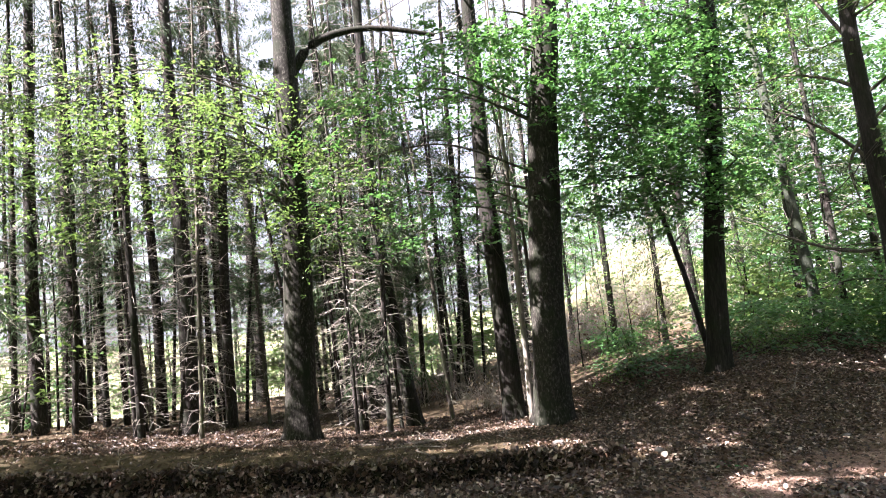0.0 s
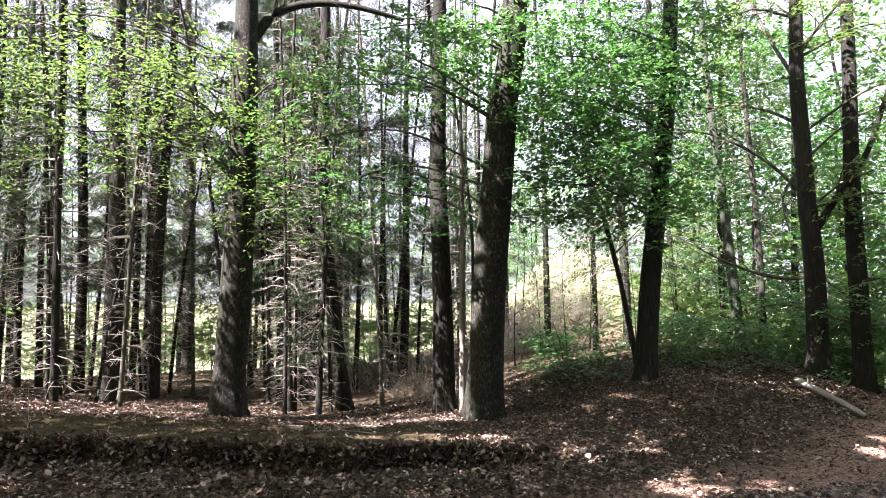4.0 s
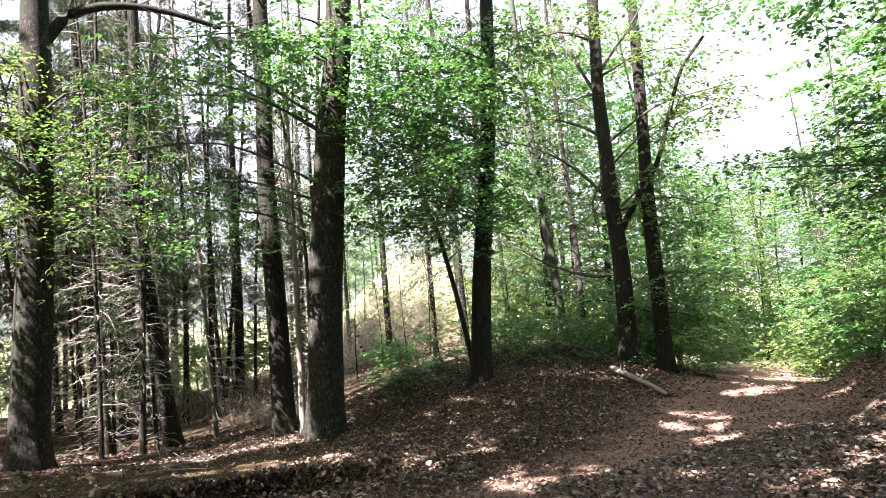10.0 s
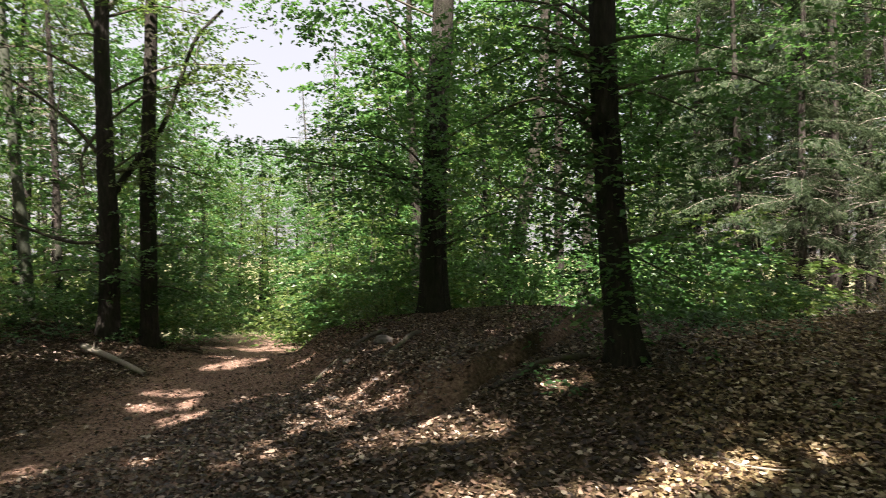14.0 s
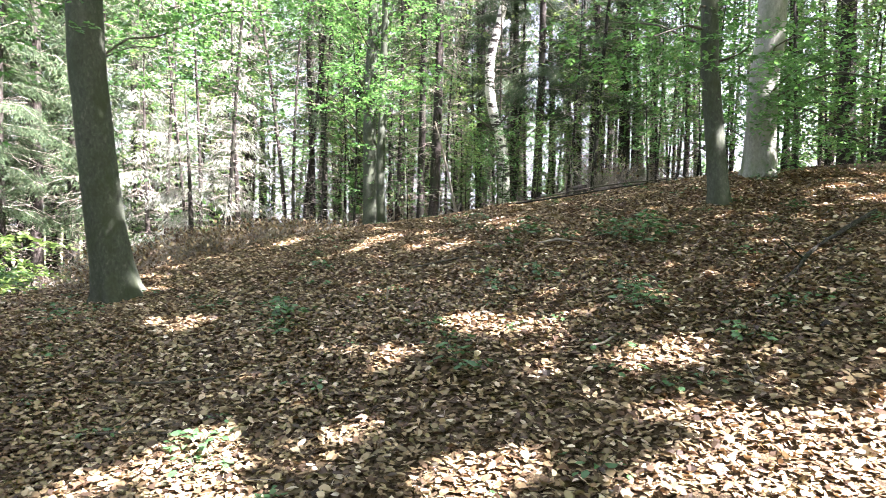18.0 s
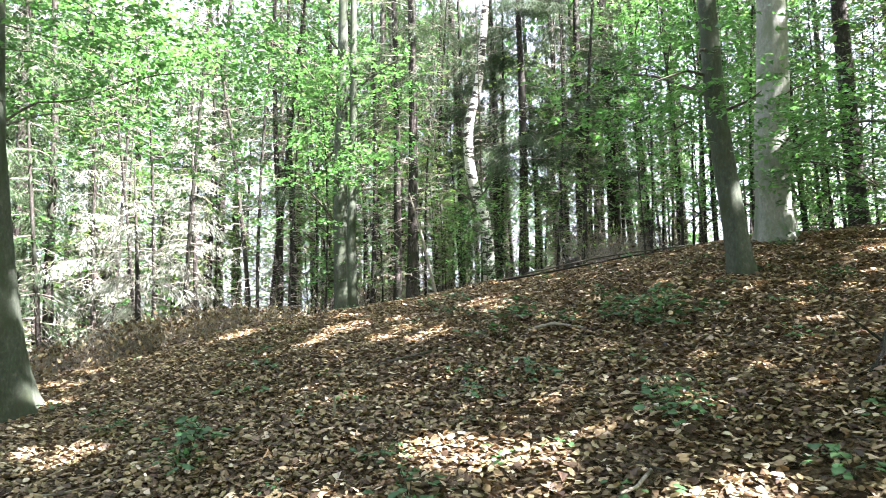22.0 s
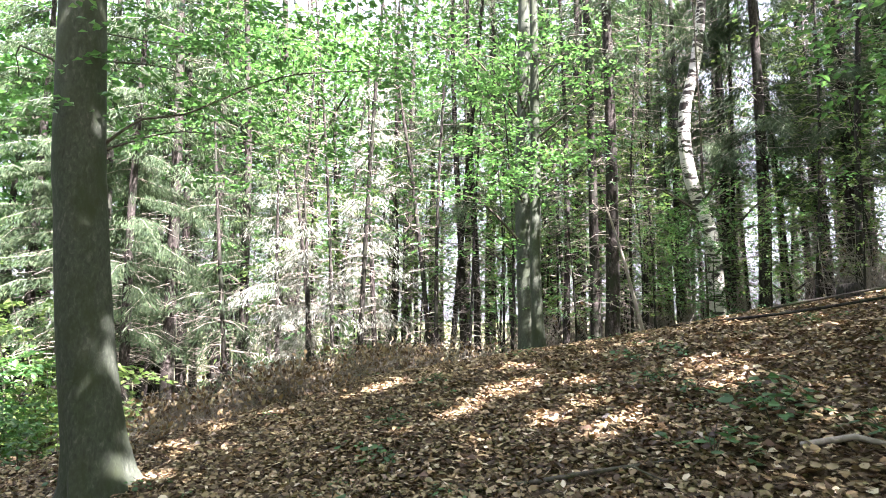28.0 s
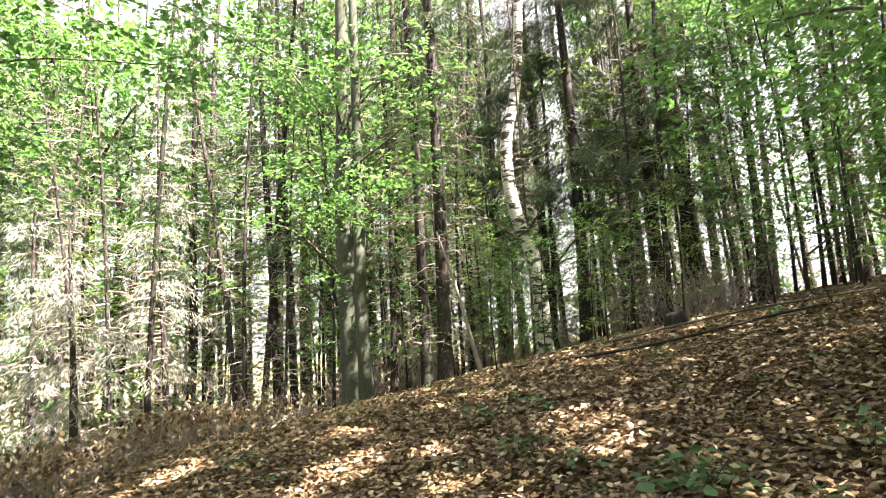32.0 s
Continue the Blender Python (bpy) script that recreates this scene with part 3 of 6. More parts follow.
# wider openings in the high leaf roof alone: x, y, z, reach
ROOF_GAPS = [(12.5, 8.5, 1.6, 3.4), (9.6, 14.0, 1.5, 2.6), (11.5, 2.0, 1.5, 2.2), (2.8, 8.5, 4.0, 1.5), (-1.4, 10.3, 1.3, 0.9), (-0.3, 10.4, 0.9, 0.7), (10.9, -9.6, 5.0, 0.6), (-3.2, 8.0, 4.4, 1.6), (-5.5, 9.5, 2.5, 1.9), (2.8, 8.5, 4.6, 0.6), (9.3, -2.8, 4.7, 1.0), (9.8, -6.0, 4.6, 0.9), (13.4, -4.3, 3.2, 1.3), (8.6, 25.0, 2.0, 4.0)]


FLECKS = [(x, y, float(ground_z(x, y)), r * (1.15 if -2.5 < y < 0 else wide), rest) for gaps, wide in ((MOUND_FOOT_GAPS, 0.95), (MOUND_SIDE_GAPS, 0.7), (CREST_GAPS, 0.9), (BANK_GAPS, 1.4), (BANK_FOOT_GAPS, 1.2), (LANE_GAPS, 1.15)) for x, y, r, rest in gaps]


def gap_mask(p, high_only=True):
    """True for leaves that would close one of the gaps."""
    rng = np.random.default_rng(len(p))
    out = np.zeros(len(p), bool)
    chance = rng.uniform(0, 1, len(p))
    for x, y, z, r, rest in FLECKS:
        q = p[:, :2] - TO_SUN[:2] * ((p[:, 2:3] - z) / TO_SUN[2]) - np.array([x, y])
        a = np.arctan2(q[:, 1], q[:, 0])
        ragged = 1 + 0.3 * np.sin(2 * a + 9 * x) + 0.2 * np.sin(3 * a + 7 * y) + 0.14 * np.sin(5 * a + 5 * x)
        out |= (np.hypot(q[:, 0], q[:, 1]) < 0.78 * r * ragged + 0.1) & (chance > 1.6 * rest)
    for x, y, z, r in TRUNK_GAPS:
        q = p[:, :2] - TO_SUN[:2] * ((p[:, 2:3] - z) / TO_SUN[2])
        out |= np.hypot(q[:, 0] - x, q[:, 1] - y) < (0.55 * r + 0.06 if r < 0.3 else r)
    for x, y, z, r in () if high_only else ROOF_GAPS:
        q = p[:, :2] - TO_SUN[:2] * ((p[:, 2:3] - z) / TO_SUN[2])
        out |= np.hypot(q[:, 0] - x, q[:, 1] - y) < r + 0.1
    return out


# ---- trees ----
def thing(name, x, y, label, category, group=""):
    ob = new(name)
    ob.location = (x, y, float(ground_z(x, y)))
    return tagged(ob, label, category, group)


def part(name, vf, mat, parent, label="", shade=True, kind=""):
    ob = mesh_object(name, vf[0] - np.array(parent.location), vf[1], mat, parent, shade)
    return tagged(ob, label, kind=kind)


def axis_at(ctrl, z):
    c = np.asarray(ctrl, float)
    return np.array([np.interp(z, c[:, 2], c[:, k]) for k in range(2)] + [z])


def broadleaf(name, label, line, width, mat, boughs=(), count=260, size=0.085, spread=0.75, leaf=None, top=11.0, flare=0.7, limb_r=0.022, seed=1, limbs=(), rz=0.07, sides=16, bare=0, heavy=(), twigs=0):
    """A broad-leaved tree: trunk through the points of line, boughs with fans of leaves, bare limbs."""
    line = [np.array(p, float) for p in line]
    x, y = line[0][:2]
    gz = float(ground_z(x, y))
    tree = thing(name, x, y, label, "tree")
    line[0][2] = gz - 0.12
    way = (line[-1] - line[-2]) / (line[-1][2] - line[-2][2])
    last = line[-1]
    if top > last[2] + 1:
        line.append(last + (way * 0.4 + np.array([0, 0, 0.6])) * (top - last[2]))
    hi = line[-1][2] - gz
    ctrl = [(*p, width / 2 * (1 - 0.62 * max(0, (p[2] - gz)) / max(hi, 1))) for p in line]
    part("trunk", tube(ctrl, sides, 0.22, flare, 0.025, seed), mat, tree)
    rng = np.random.default_rng(seed)
    for k, (bx, by, bz) in enumerate(boughs):
        tip = np.array([bx, by, bz])
        far = np.hypot(bx - x, by - y)
        z0 = min(max(bz - 0.15 * far + rng.uniform(-0.5, 0.3), gz + 1.0), line[-1][2] - 0.3)
        root = axis_at(ctrl, z0)
        mid = (root + tip) / 2 + np.array([rng.normal(0, 0.1), rng.normal(0, 0.1), 0.12 * far])
        out = tip + (tip - mid) * 0.5
        bough = part("bough", tube([(*root, limb_r), (*mid, limb_r * 0.6), (*tip, limb_r * 0.35), (*out, 0.003)], 5, 0.2, 0, 0.05, seed + k), LIMB, tree)
        n = int(count * rng.uniform(0.75, 1.3))
        # flat tiers of leaves: the widest at the tip, smaller ones lower down along the bough
        for u, drop, share, wide in ((1.0, 0.0, 0.55, 1.15), (0.72, 0.28, 0.27, 0.85), (1.15, 0.5, 0.18, 0.7)):
            spot = root + (tip - root) * u + np.array([rng.normal(0, 0.2), rng.normal(0, 0.2), rng.normal(-drop, 0.08)])
            v, f = spray(rng, spot, spread * wide * rng.uniform(0.85, 1.25), spread * wide * rng.uniform(0.6, 0.9), rz * rng.uniform(0.7, 1.4), rng.uniform(0, 6.3), int(n * share), size, 0.18, 0.3, open_to=gap_mask)
            if not len(v):
                continue
            tagged(mesh_object("leaf_fan", v - np.array(tree.location), f, leaf or LEAF, bough), "fan of small green leaves", kind="stuff")
    for pts, big in [(p, False) for p in limbs] + [(p, True) for p in heavy]:
        n = len(pts)
        thick = np.linspace(width * 0.2, width * 0.07, n) if big else np.linspace(limb_r * 1.3, limb_r * 0.4, n)
        limb = part("limb", tube([(*p, r) for p, r in zip(pts, thick)], 7, 0.15, 0, 0.06, seed + n), mat if big else LIMB, tree)
        for _ in range(twigs):  # thin side shoots, forked once
            j, u = rng.integers(0, n - 1), rng.uniform(0, 1)
            p0, p1 = np.array(pts[j], float), np.array(pts[j + 1], float)
            q, w = p0 + (p1 - p0) * u, (p1 - p0) / np.linalg.norm(p1 - p0)
            d = w * 0.6 + rng.normal(0, 0.55, 3) + np.array([0, 0, 0.25])
            ln = rng.uniform(0.4, 1.1)
            e = q + d * ln
            shoot = joined([tube([(*q, 0.011), (*(q + d * ln * 0.5 + rng.normal(0, 0.06, 3)), 0.008), (*e, 0.003)], 4, 0.2)] +
                           [tube([(*(q + d * ln * v), 0.006), (*(q + d * ln * v + (d + rng.normal(0, 0.7, 3)) * 0.35), 0.002)], 3, 0.3) for v in (0.35, 0.6, 0.8)])
            tagged(mesh_object("shoot", shoot[0] - np.array(tree.location), shoot[1], LIMB, limb, True))
    for k in range(bare):
        z0 = rng.uniform(gz + 1.5, min(line[-1][2], gz + 6.5))
        root, a = axis_at(ctrl, z0), rng.uniform(0, 6.3)
        d = np.array([math.cos(a), math.sin(a), rng.uniform(-0.1, 0.6)])
        ln = rng.uniform(0.6, 1.8)
        mid, tip = root + d * ln * 0.5, root + d * ln + np.array([0, 0, rng.uniform(-0.2, 0.3)])
        part("limb", tube([(*root, limb_r * 0.8), (*mid, limb_r * 0.5), (*tip, 0.004)], 5, 0.2, 0, 0.05, seed + k), LIMB, tree)
    return tree


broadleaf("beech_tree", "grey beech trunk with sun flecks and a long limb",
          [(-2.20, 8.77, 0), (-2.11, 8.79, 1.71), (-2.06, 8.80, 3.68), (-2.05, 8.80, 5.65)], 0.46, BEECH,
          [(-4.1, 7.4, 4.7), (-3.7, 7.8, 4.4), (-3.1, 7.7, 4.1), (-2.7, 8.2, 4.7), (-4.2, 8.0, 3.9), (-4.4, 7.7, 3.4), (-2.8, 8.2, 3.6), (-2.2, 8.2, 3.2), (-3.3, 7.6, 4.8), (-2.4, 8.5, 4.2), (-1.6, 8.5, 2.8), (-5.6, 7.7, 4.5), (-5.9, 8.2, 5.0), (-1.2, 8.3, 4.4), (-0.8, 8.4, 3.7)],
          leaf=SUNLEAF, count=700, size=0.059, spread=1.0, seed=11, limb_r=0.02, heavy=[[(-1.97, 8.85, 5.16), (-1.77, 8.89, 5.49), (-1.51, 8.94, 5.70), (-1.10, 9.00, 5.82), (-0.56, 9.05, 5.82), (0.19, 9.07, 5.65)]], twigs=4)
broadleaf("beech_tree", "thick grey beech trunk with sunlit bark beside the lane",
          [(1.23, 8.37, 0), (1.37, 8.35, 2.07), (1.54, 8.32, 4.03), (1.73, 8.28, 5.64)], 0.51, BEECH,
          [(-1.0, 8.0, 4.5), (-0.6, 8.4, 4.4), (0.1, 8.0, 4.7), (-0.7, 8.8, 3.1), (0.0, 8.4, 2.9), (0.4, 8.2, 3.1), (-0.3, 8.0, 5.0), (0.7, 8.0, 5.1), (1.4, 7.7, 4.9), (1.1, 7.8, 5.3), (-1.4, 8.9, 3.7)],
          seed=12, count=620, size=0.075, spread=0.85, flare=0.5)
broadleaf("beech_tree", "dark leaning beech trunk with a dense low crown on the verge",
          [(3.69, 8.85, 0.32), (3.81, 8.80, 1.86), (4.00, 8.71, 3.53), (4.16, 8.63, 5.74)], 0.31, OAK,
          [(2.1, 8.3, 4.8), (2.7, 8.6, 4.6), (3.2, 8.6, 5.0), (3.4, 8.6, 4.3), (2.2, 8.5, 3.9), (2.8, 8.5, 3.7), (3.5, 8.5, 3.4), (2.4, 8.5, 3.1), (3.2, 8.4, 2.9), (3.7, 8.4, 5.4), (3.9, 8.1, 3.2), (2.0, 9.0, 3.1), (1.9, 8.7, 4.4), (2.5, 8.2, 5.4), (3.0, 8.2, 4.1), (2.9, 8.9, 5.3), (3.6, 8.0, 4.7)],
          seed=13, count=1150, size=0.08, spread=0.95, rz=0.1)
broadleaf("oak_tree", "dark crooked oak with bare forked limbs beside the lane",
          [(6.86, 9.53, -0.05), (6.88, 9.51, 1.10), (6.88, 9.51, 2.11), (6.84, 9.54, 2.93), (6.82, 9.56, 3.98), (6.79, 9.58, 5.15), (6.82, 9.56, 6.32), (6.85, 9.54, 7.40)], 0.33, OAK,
          [(5.6, 10.1, 6.2), (6.6, 10.0, 5.2), (7.4, 8.2, 5.5), (7.6, 8.0, 4.4), (7.4, 8.9, 3.4), (7.8, 8.4, 2.9), (6.4, 10.2, 6.5), (6.9, 8.6, 6.0), (7.8, 7.8, 4.7)],
          seed=14, count=520, size=0.08, leaf=SUNLEAF, spread=0.7, limb_r=0.027,
          limbs=[[(7.65, 8.78, 4.49), (8.21, 8.81, 4.92), (8.69, 8.62, 4.77)], [(6.73, 9.62, 3.26), (6.54, 9.87, 3.65), (6.24, 10.19, 4.05), (5.81, 10.55, 4.40), (5.29, 10.93, 4.61)], [(6.75, 9.61, 3.57), (6.50, 9.66, 3.12), (6.45, 9.46, 2.53)], [(6.77, 9.60, 4.36), (6.55, 9.99, 4.68), (6.18, 10.57, 4.97), (5.74, 10.93, 4.84)], [(6.76, 9.60, 5.15), (6.56, 9.98, 6.05), (6.46, 10.28, 6.86), (6.34, 10.47, 7.75)], [(6.79, 9.58, 5.57), (7.08, 9.12, 6.03), (7.36, 8.77, 6.61)], [(6.88, 9.52, 1.80), (6.45, 9.94, 1.80), (5.87, 10.52, 2.14), (5.51, 10.93, 2.48)]], heavy=[[(6.90, 9.50, 2.52), (7.25, 9.24, 3.23), (7.51, 9.03, 3.74), (7.65, 8.78, 4.49), (7.72, 8.44, 5.22), (7.89, 8.01, 5.68)]], twigs=5)
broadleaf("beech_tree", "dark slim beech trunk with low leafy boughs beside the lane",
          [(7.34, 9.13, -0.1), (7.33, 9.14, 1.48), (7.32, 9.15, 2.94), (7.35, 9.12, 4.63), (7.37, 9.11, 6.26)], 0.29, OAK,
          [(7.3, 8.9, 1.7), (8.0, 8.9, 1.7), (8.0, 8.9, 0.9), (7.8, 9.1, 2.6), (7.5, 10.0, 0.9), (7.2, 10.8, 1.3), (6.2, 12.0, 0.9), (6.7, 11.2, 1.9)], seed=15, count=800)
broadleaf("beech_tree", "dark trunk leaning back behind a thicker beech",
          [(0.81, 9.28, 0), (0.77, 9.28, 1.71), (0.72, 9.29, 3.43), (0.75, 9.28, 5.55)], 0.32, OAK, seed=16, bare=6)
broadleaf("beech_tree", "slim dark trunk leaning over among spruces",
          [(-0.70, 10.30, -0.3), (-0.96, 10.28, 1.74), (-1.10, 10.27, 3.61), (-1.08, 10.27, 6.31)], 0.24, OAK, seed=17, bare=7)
broadleaf("young_beech", "thin pale stem close behind a thick beech", [(0.99, 8.66, 0), (1.00, 8.65, 2.49), (0.99, 8.66, 4.53)], 0.09, TWIG, seed=18, top=6, bare=5, sides=8, limb_r=0.01)
broadleaf("young_beech", "thin forked stem close behind a thick beech", [(1.12, 8.84, 0), (1.17, 8.83, 2.35), (0.90, 8.87, 4.60)], 0.07, LIMB, seed=19, top=5.5, bare=4, sides=8, limb_r=0.01)
broadleaf("young_beech", "slim dark trunk leaning away from the lane", [(4.00, 9.80, 0.5), (3.77, 9.90, 1.72), (3.54, 9.98, 2.81), (3.32, 10.06, 3.63)], 0.1, OAK, seed=20, top=6, bare=4, sides=10)
broadleaf("ash_tree", "slender pale grey trunk leaning over the undergrowth", [(6.59, 11.18, 0.4), (6.42, 11.28, 2.83), (6.26, 11.37, 5.07), (6.16, 11.43, 7.15)], 0.2, PALE_BEECH, seed=21, bare=9, sides=12)
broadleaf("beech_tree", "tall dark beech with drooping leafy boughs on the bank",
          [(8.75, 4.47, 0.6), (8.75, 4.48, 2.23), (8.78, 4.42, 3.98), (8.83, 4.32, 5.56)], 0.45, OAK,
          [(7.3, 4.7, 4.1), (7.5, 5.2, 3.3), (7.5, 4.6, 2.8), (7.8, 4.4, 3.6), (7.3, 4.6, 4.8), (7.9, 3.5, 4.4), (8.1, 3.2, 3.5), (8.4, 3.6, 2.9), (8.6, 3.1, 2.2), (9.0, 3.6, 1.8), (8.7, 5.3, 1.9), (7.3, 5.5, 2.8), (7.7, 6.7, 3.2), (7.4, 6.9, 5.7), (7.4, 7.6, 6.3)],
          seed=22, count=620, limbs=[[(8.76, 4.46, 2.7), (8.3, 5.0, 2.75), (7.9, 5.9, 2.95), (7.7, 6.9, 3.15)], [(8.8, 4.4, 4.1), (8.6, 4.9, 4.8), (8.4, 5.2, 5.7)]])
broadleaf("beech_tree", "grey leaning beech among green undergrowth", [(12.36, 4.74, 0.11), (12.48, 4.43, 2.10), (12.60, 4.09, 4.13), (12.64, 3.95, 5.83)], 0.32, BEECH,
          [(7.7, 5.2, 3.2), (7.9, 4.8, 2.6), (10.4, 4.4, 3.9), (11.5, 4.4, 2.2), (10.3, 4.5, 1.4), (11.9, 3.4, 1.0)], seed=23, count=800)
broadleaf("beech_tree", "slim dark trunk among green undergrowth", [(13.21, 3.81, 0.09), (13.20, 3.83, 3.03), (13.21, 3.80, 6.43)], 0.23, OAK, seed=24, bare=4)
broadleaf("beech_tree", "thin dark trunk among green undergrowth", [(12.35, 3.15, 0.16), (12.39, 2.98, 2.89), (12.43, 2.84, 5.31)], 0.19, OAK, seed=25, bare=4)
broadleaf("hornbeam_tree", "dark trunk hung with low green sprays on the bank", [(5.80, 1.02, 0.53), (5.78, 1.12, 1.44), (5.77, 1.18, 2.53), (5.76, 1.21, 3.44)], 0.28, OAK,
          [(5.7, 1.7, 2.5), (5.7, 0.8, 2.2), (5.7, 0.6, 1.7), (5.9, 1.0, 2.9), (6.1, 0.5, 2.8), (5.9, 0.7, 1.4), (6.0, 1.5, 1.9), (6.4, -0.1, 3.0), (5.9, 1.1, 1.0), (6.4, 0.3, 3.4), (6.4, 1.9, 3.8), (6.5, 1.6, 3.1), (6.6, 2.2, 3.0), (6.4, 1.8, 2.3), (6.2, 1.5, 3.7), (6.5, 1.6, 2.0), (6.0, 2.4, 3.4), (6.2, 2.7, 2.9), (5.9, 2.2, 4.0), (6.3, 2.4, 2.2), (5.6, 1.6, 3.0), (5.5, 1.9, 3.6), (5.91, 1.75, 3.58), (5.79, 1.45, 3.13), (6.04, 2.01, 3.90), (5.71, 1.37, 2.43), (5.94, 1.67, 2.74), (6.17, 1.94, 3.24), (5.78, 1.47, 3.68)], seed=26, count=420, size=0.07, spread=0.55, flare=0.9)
broadleaf("beech_tree", "smooth grey-green beech leaning over the mound, sunlit foot",
          [(7.95, -1.70, 0.75), (7.98, -1.55, 1.65), (8.01, -1.43, 2.86), (8.02, -1.36, 4.12)], 0.42, PALE_BEECH,
          [(8.1, -1.9, 4.3), (8.3, -2.5, 4.6), (8.4, -3.2, 4.7), (9.2, -2.9, 3.8), (8.4, -3.9, 4.9), (9.9, -2.4, 4.2), (8.5, -0.8, 4.1), (8.7, -3.7, 5.0), (8.9, -3.0, 4.9)],
          seed=27, count=480, size=0.07, flare=0.8, sides=24, limb_r=0.011, limbs=[[(8.02, -1.45, 3.3), (8.1, -1.8, 3.65), (8.2, -2.1, 3.75), (8.4, -2.9, 4.25), (8.6, -3.8, 4.5)]])
broadleaf("beech_tree", "slim grey beech with a sunlit patch on the mound", [(4.25, -7.13, 1.90), (4.31, -7.10, 2.61), (4.37, -7.07, 3.30), (4.40, -7.05, 4.11)], 0.22, PALE_BEECH,
          [(4.6, -6.5, 3.8), (4.4, -6.8, 4.0), (4.0, -7.1, 3.6), (5.6, -7.2, 4.3), (5.1, -7.5, 3.6)], seed=28, count=480, size=0.07, flare=0.6)
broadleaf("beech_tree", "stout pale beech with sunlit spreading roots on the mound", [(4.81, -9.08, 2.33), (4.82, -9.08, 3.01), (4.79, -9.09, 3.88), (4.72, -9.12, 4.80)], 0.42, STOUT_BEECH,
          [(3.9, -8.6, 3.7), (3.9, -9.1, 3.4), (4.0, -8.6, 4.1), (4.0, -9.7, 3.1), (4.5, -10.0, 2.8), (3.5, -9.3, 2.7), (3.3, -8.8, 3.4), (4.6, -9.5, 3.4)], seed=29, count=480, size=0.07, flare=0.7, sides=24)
broadleaf("birch_tree", "white birch trunk with black scars bending behind the mound",
          [(10.80, -9.79, 2.0), (10.83, -9.74, 3.34), (11.01, -9.54, 4.38), (11.03, -9.51, 5.41), (10.84, -9.73, 6.84)], 0.25, BIRCH,
          [(10.6, -9.3, 2.5), (10.4, -9.2, 3.0), (10.6, -8.8, 3.5), (9.5, -9.3, 3.3), (11.0, -8.2, 4.1), (10.1, -9.4, 4.3), (8.9, -9.2, 3.7)], seed=30, count=420, size=0.055, flare=0.3)
broadleaf("beech_tree", "olive-grey trunk on the crest of the mound with bright green sprays",
          [(11.6, -6.85, 1.5), (11.61, -6.83, 2.95), (11.61, -6.82, 4.25), (11.59, -6.87, 6.3)], 0.30, PALE_BEECH,
          [(9.6, -5.9, 4.2), (10.0, -5.6, 4.3), (9.4, -6.2, 4.3), (10.3, -4.6, 3.7), (10.0, -6.0, 5.8), (10.7, -5.5, 5.8), (10.1, -6.8, 5.6), (10.4, -4.9, 5.9), (9.9, -7.2, 6.0)], seed=31, count=520, size=0.07)
broadleaf("beech_tree", "thin olive-grey trunk beside a thicker one on the crest", [(10.77, -6.63, 1.6), (10.79, -6.60, 2.93), (10.78, -6.63, 4.42)], 0.17, PALE_BEECH, seed=32, bare=4)
broadleaf("dead_sapling", "pale dead stem leaning on the crest of the mound", [(9.38, -7.40, 1.9), (9.52, -7.19, 2.86), (9.63, -7.03, 3.55)], 0.055, TWIG, seed=33, top=3.6, bare=3, sides=8, limb_r=0.008, flare=0.1)


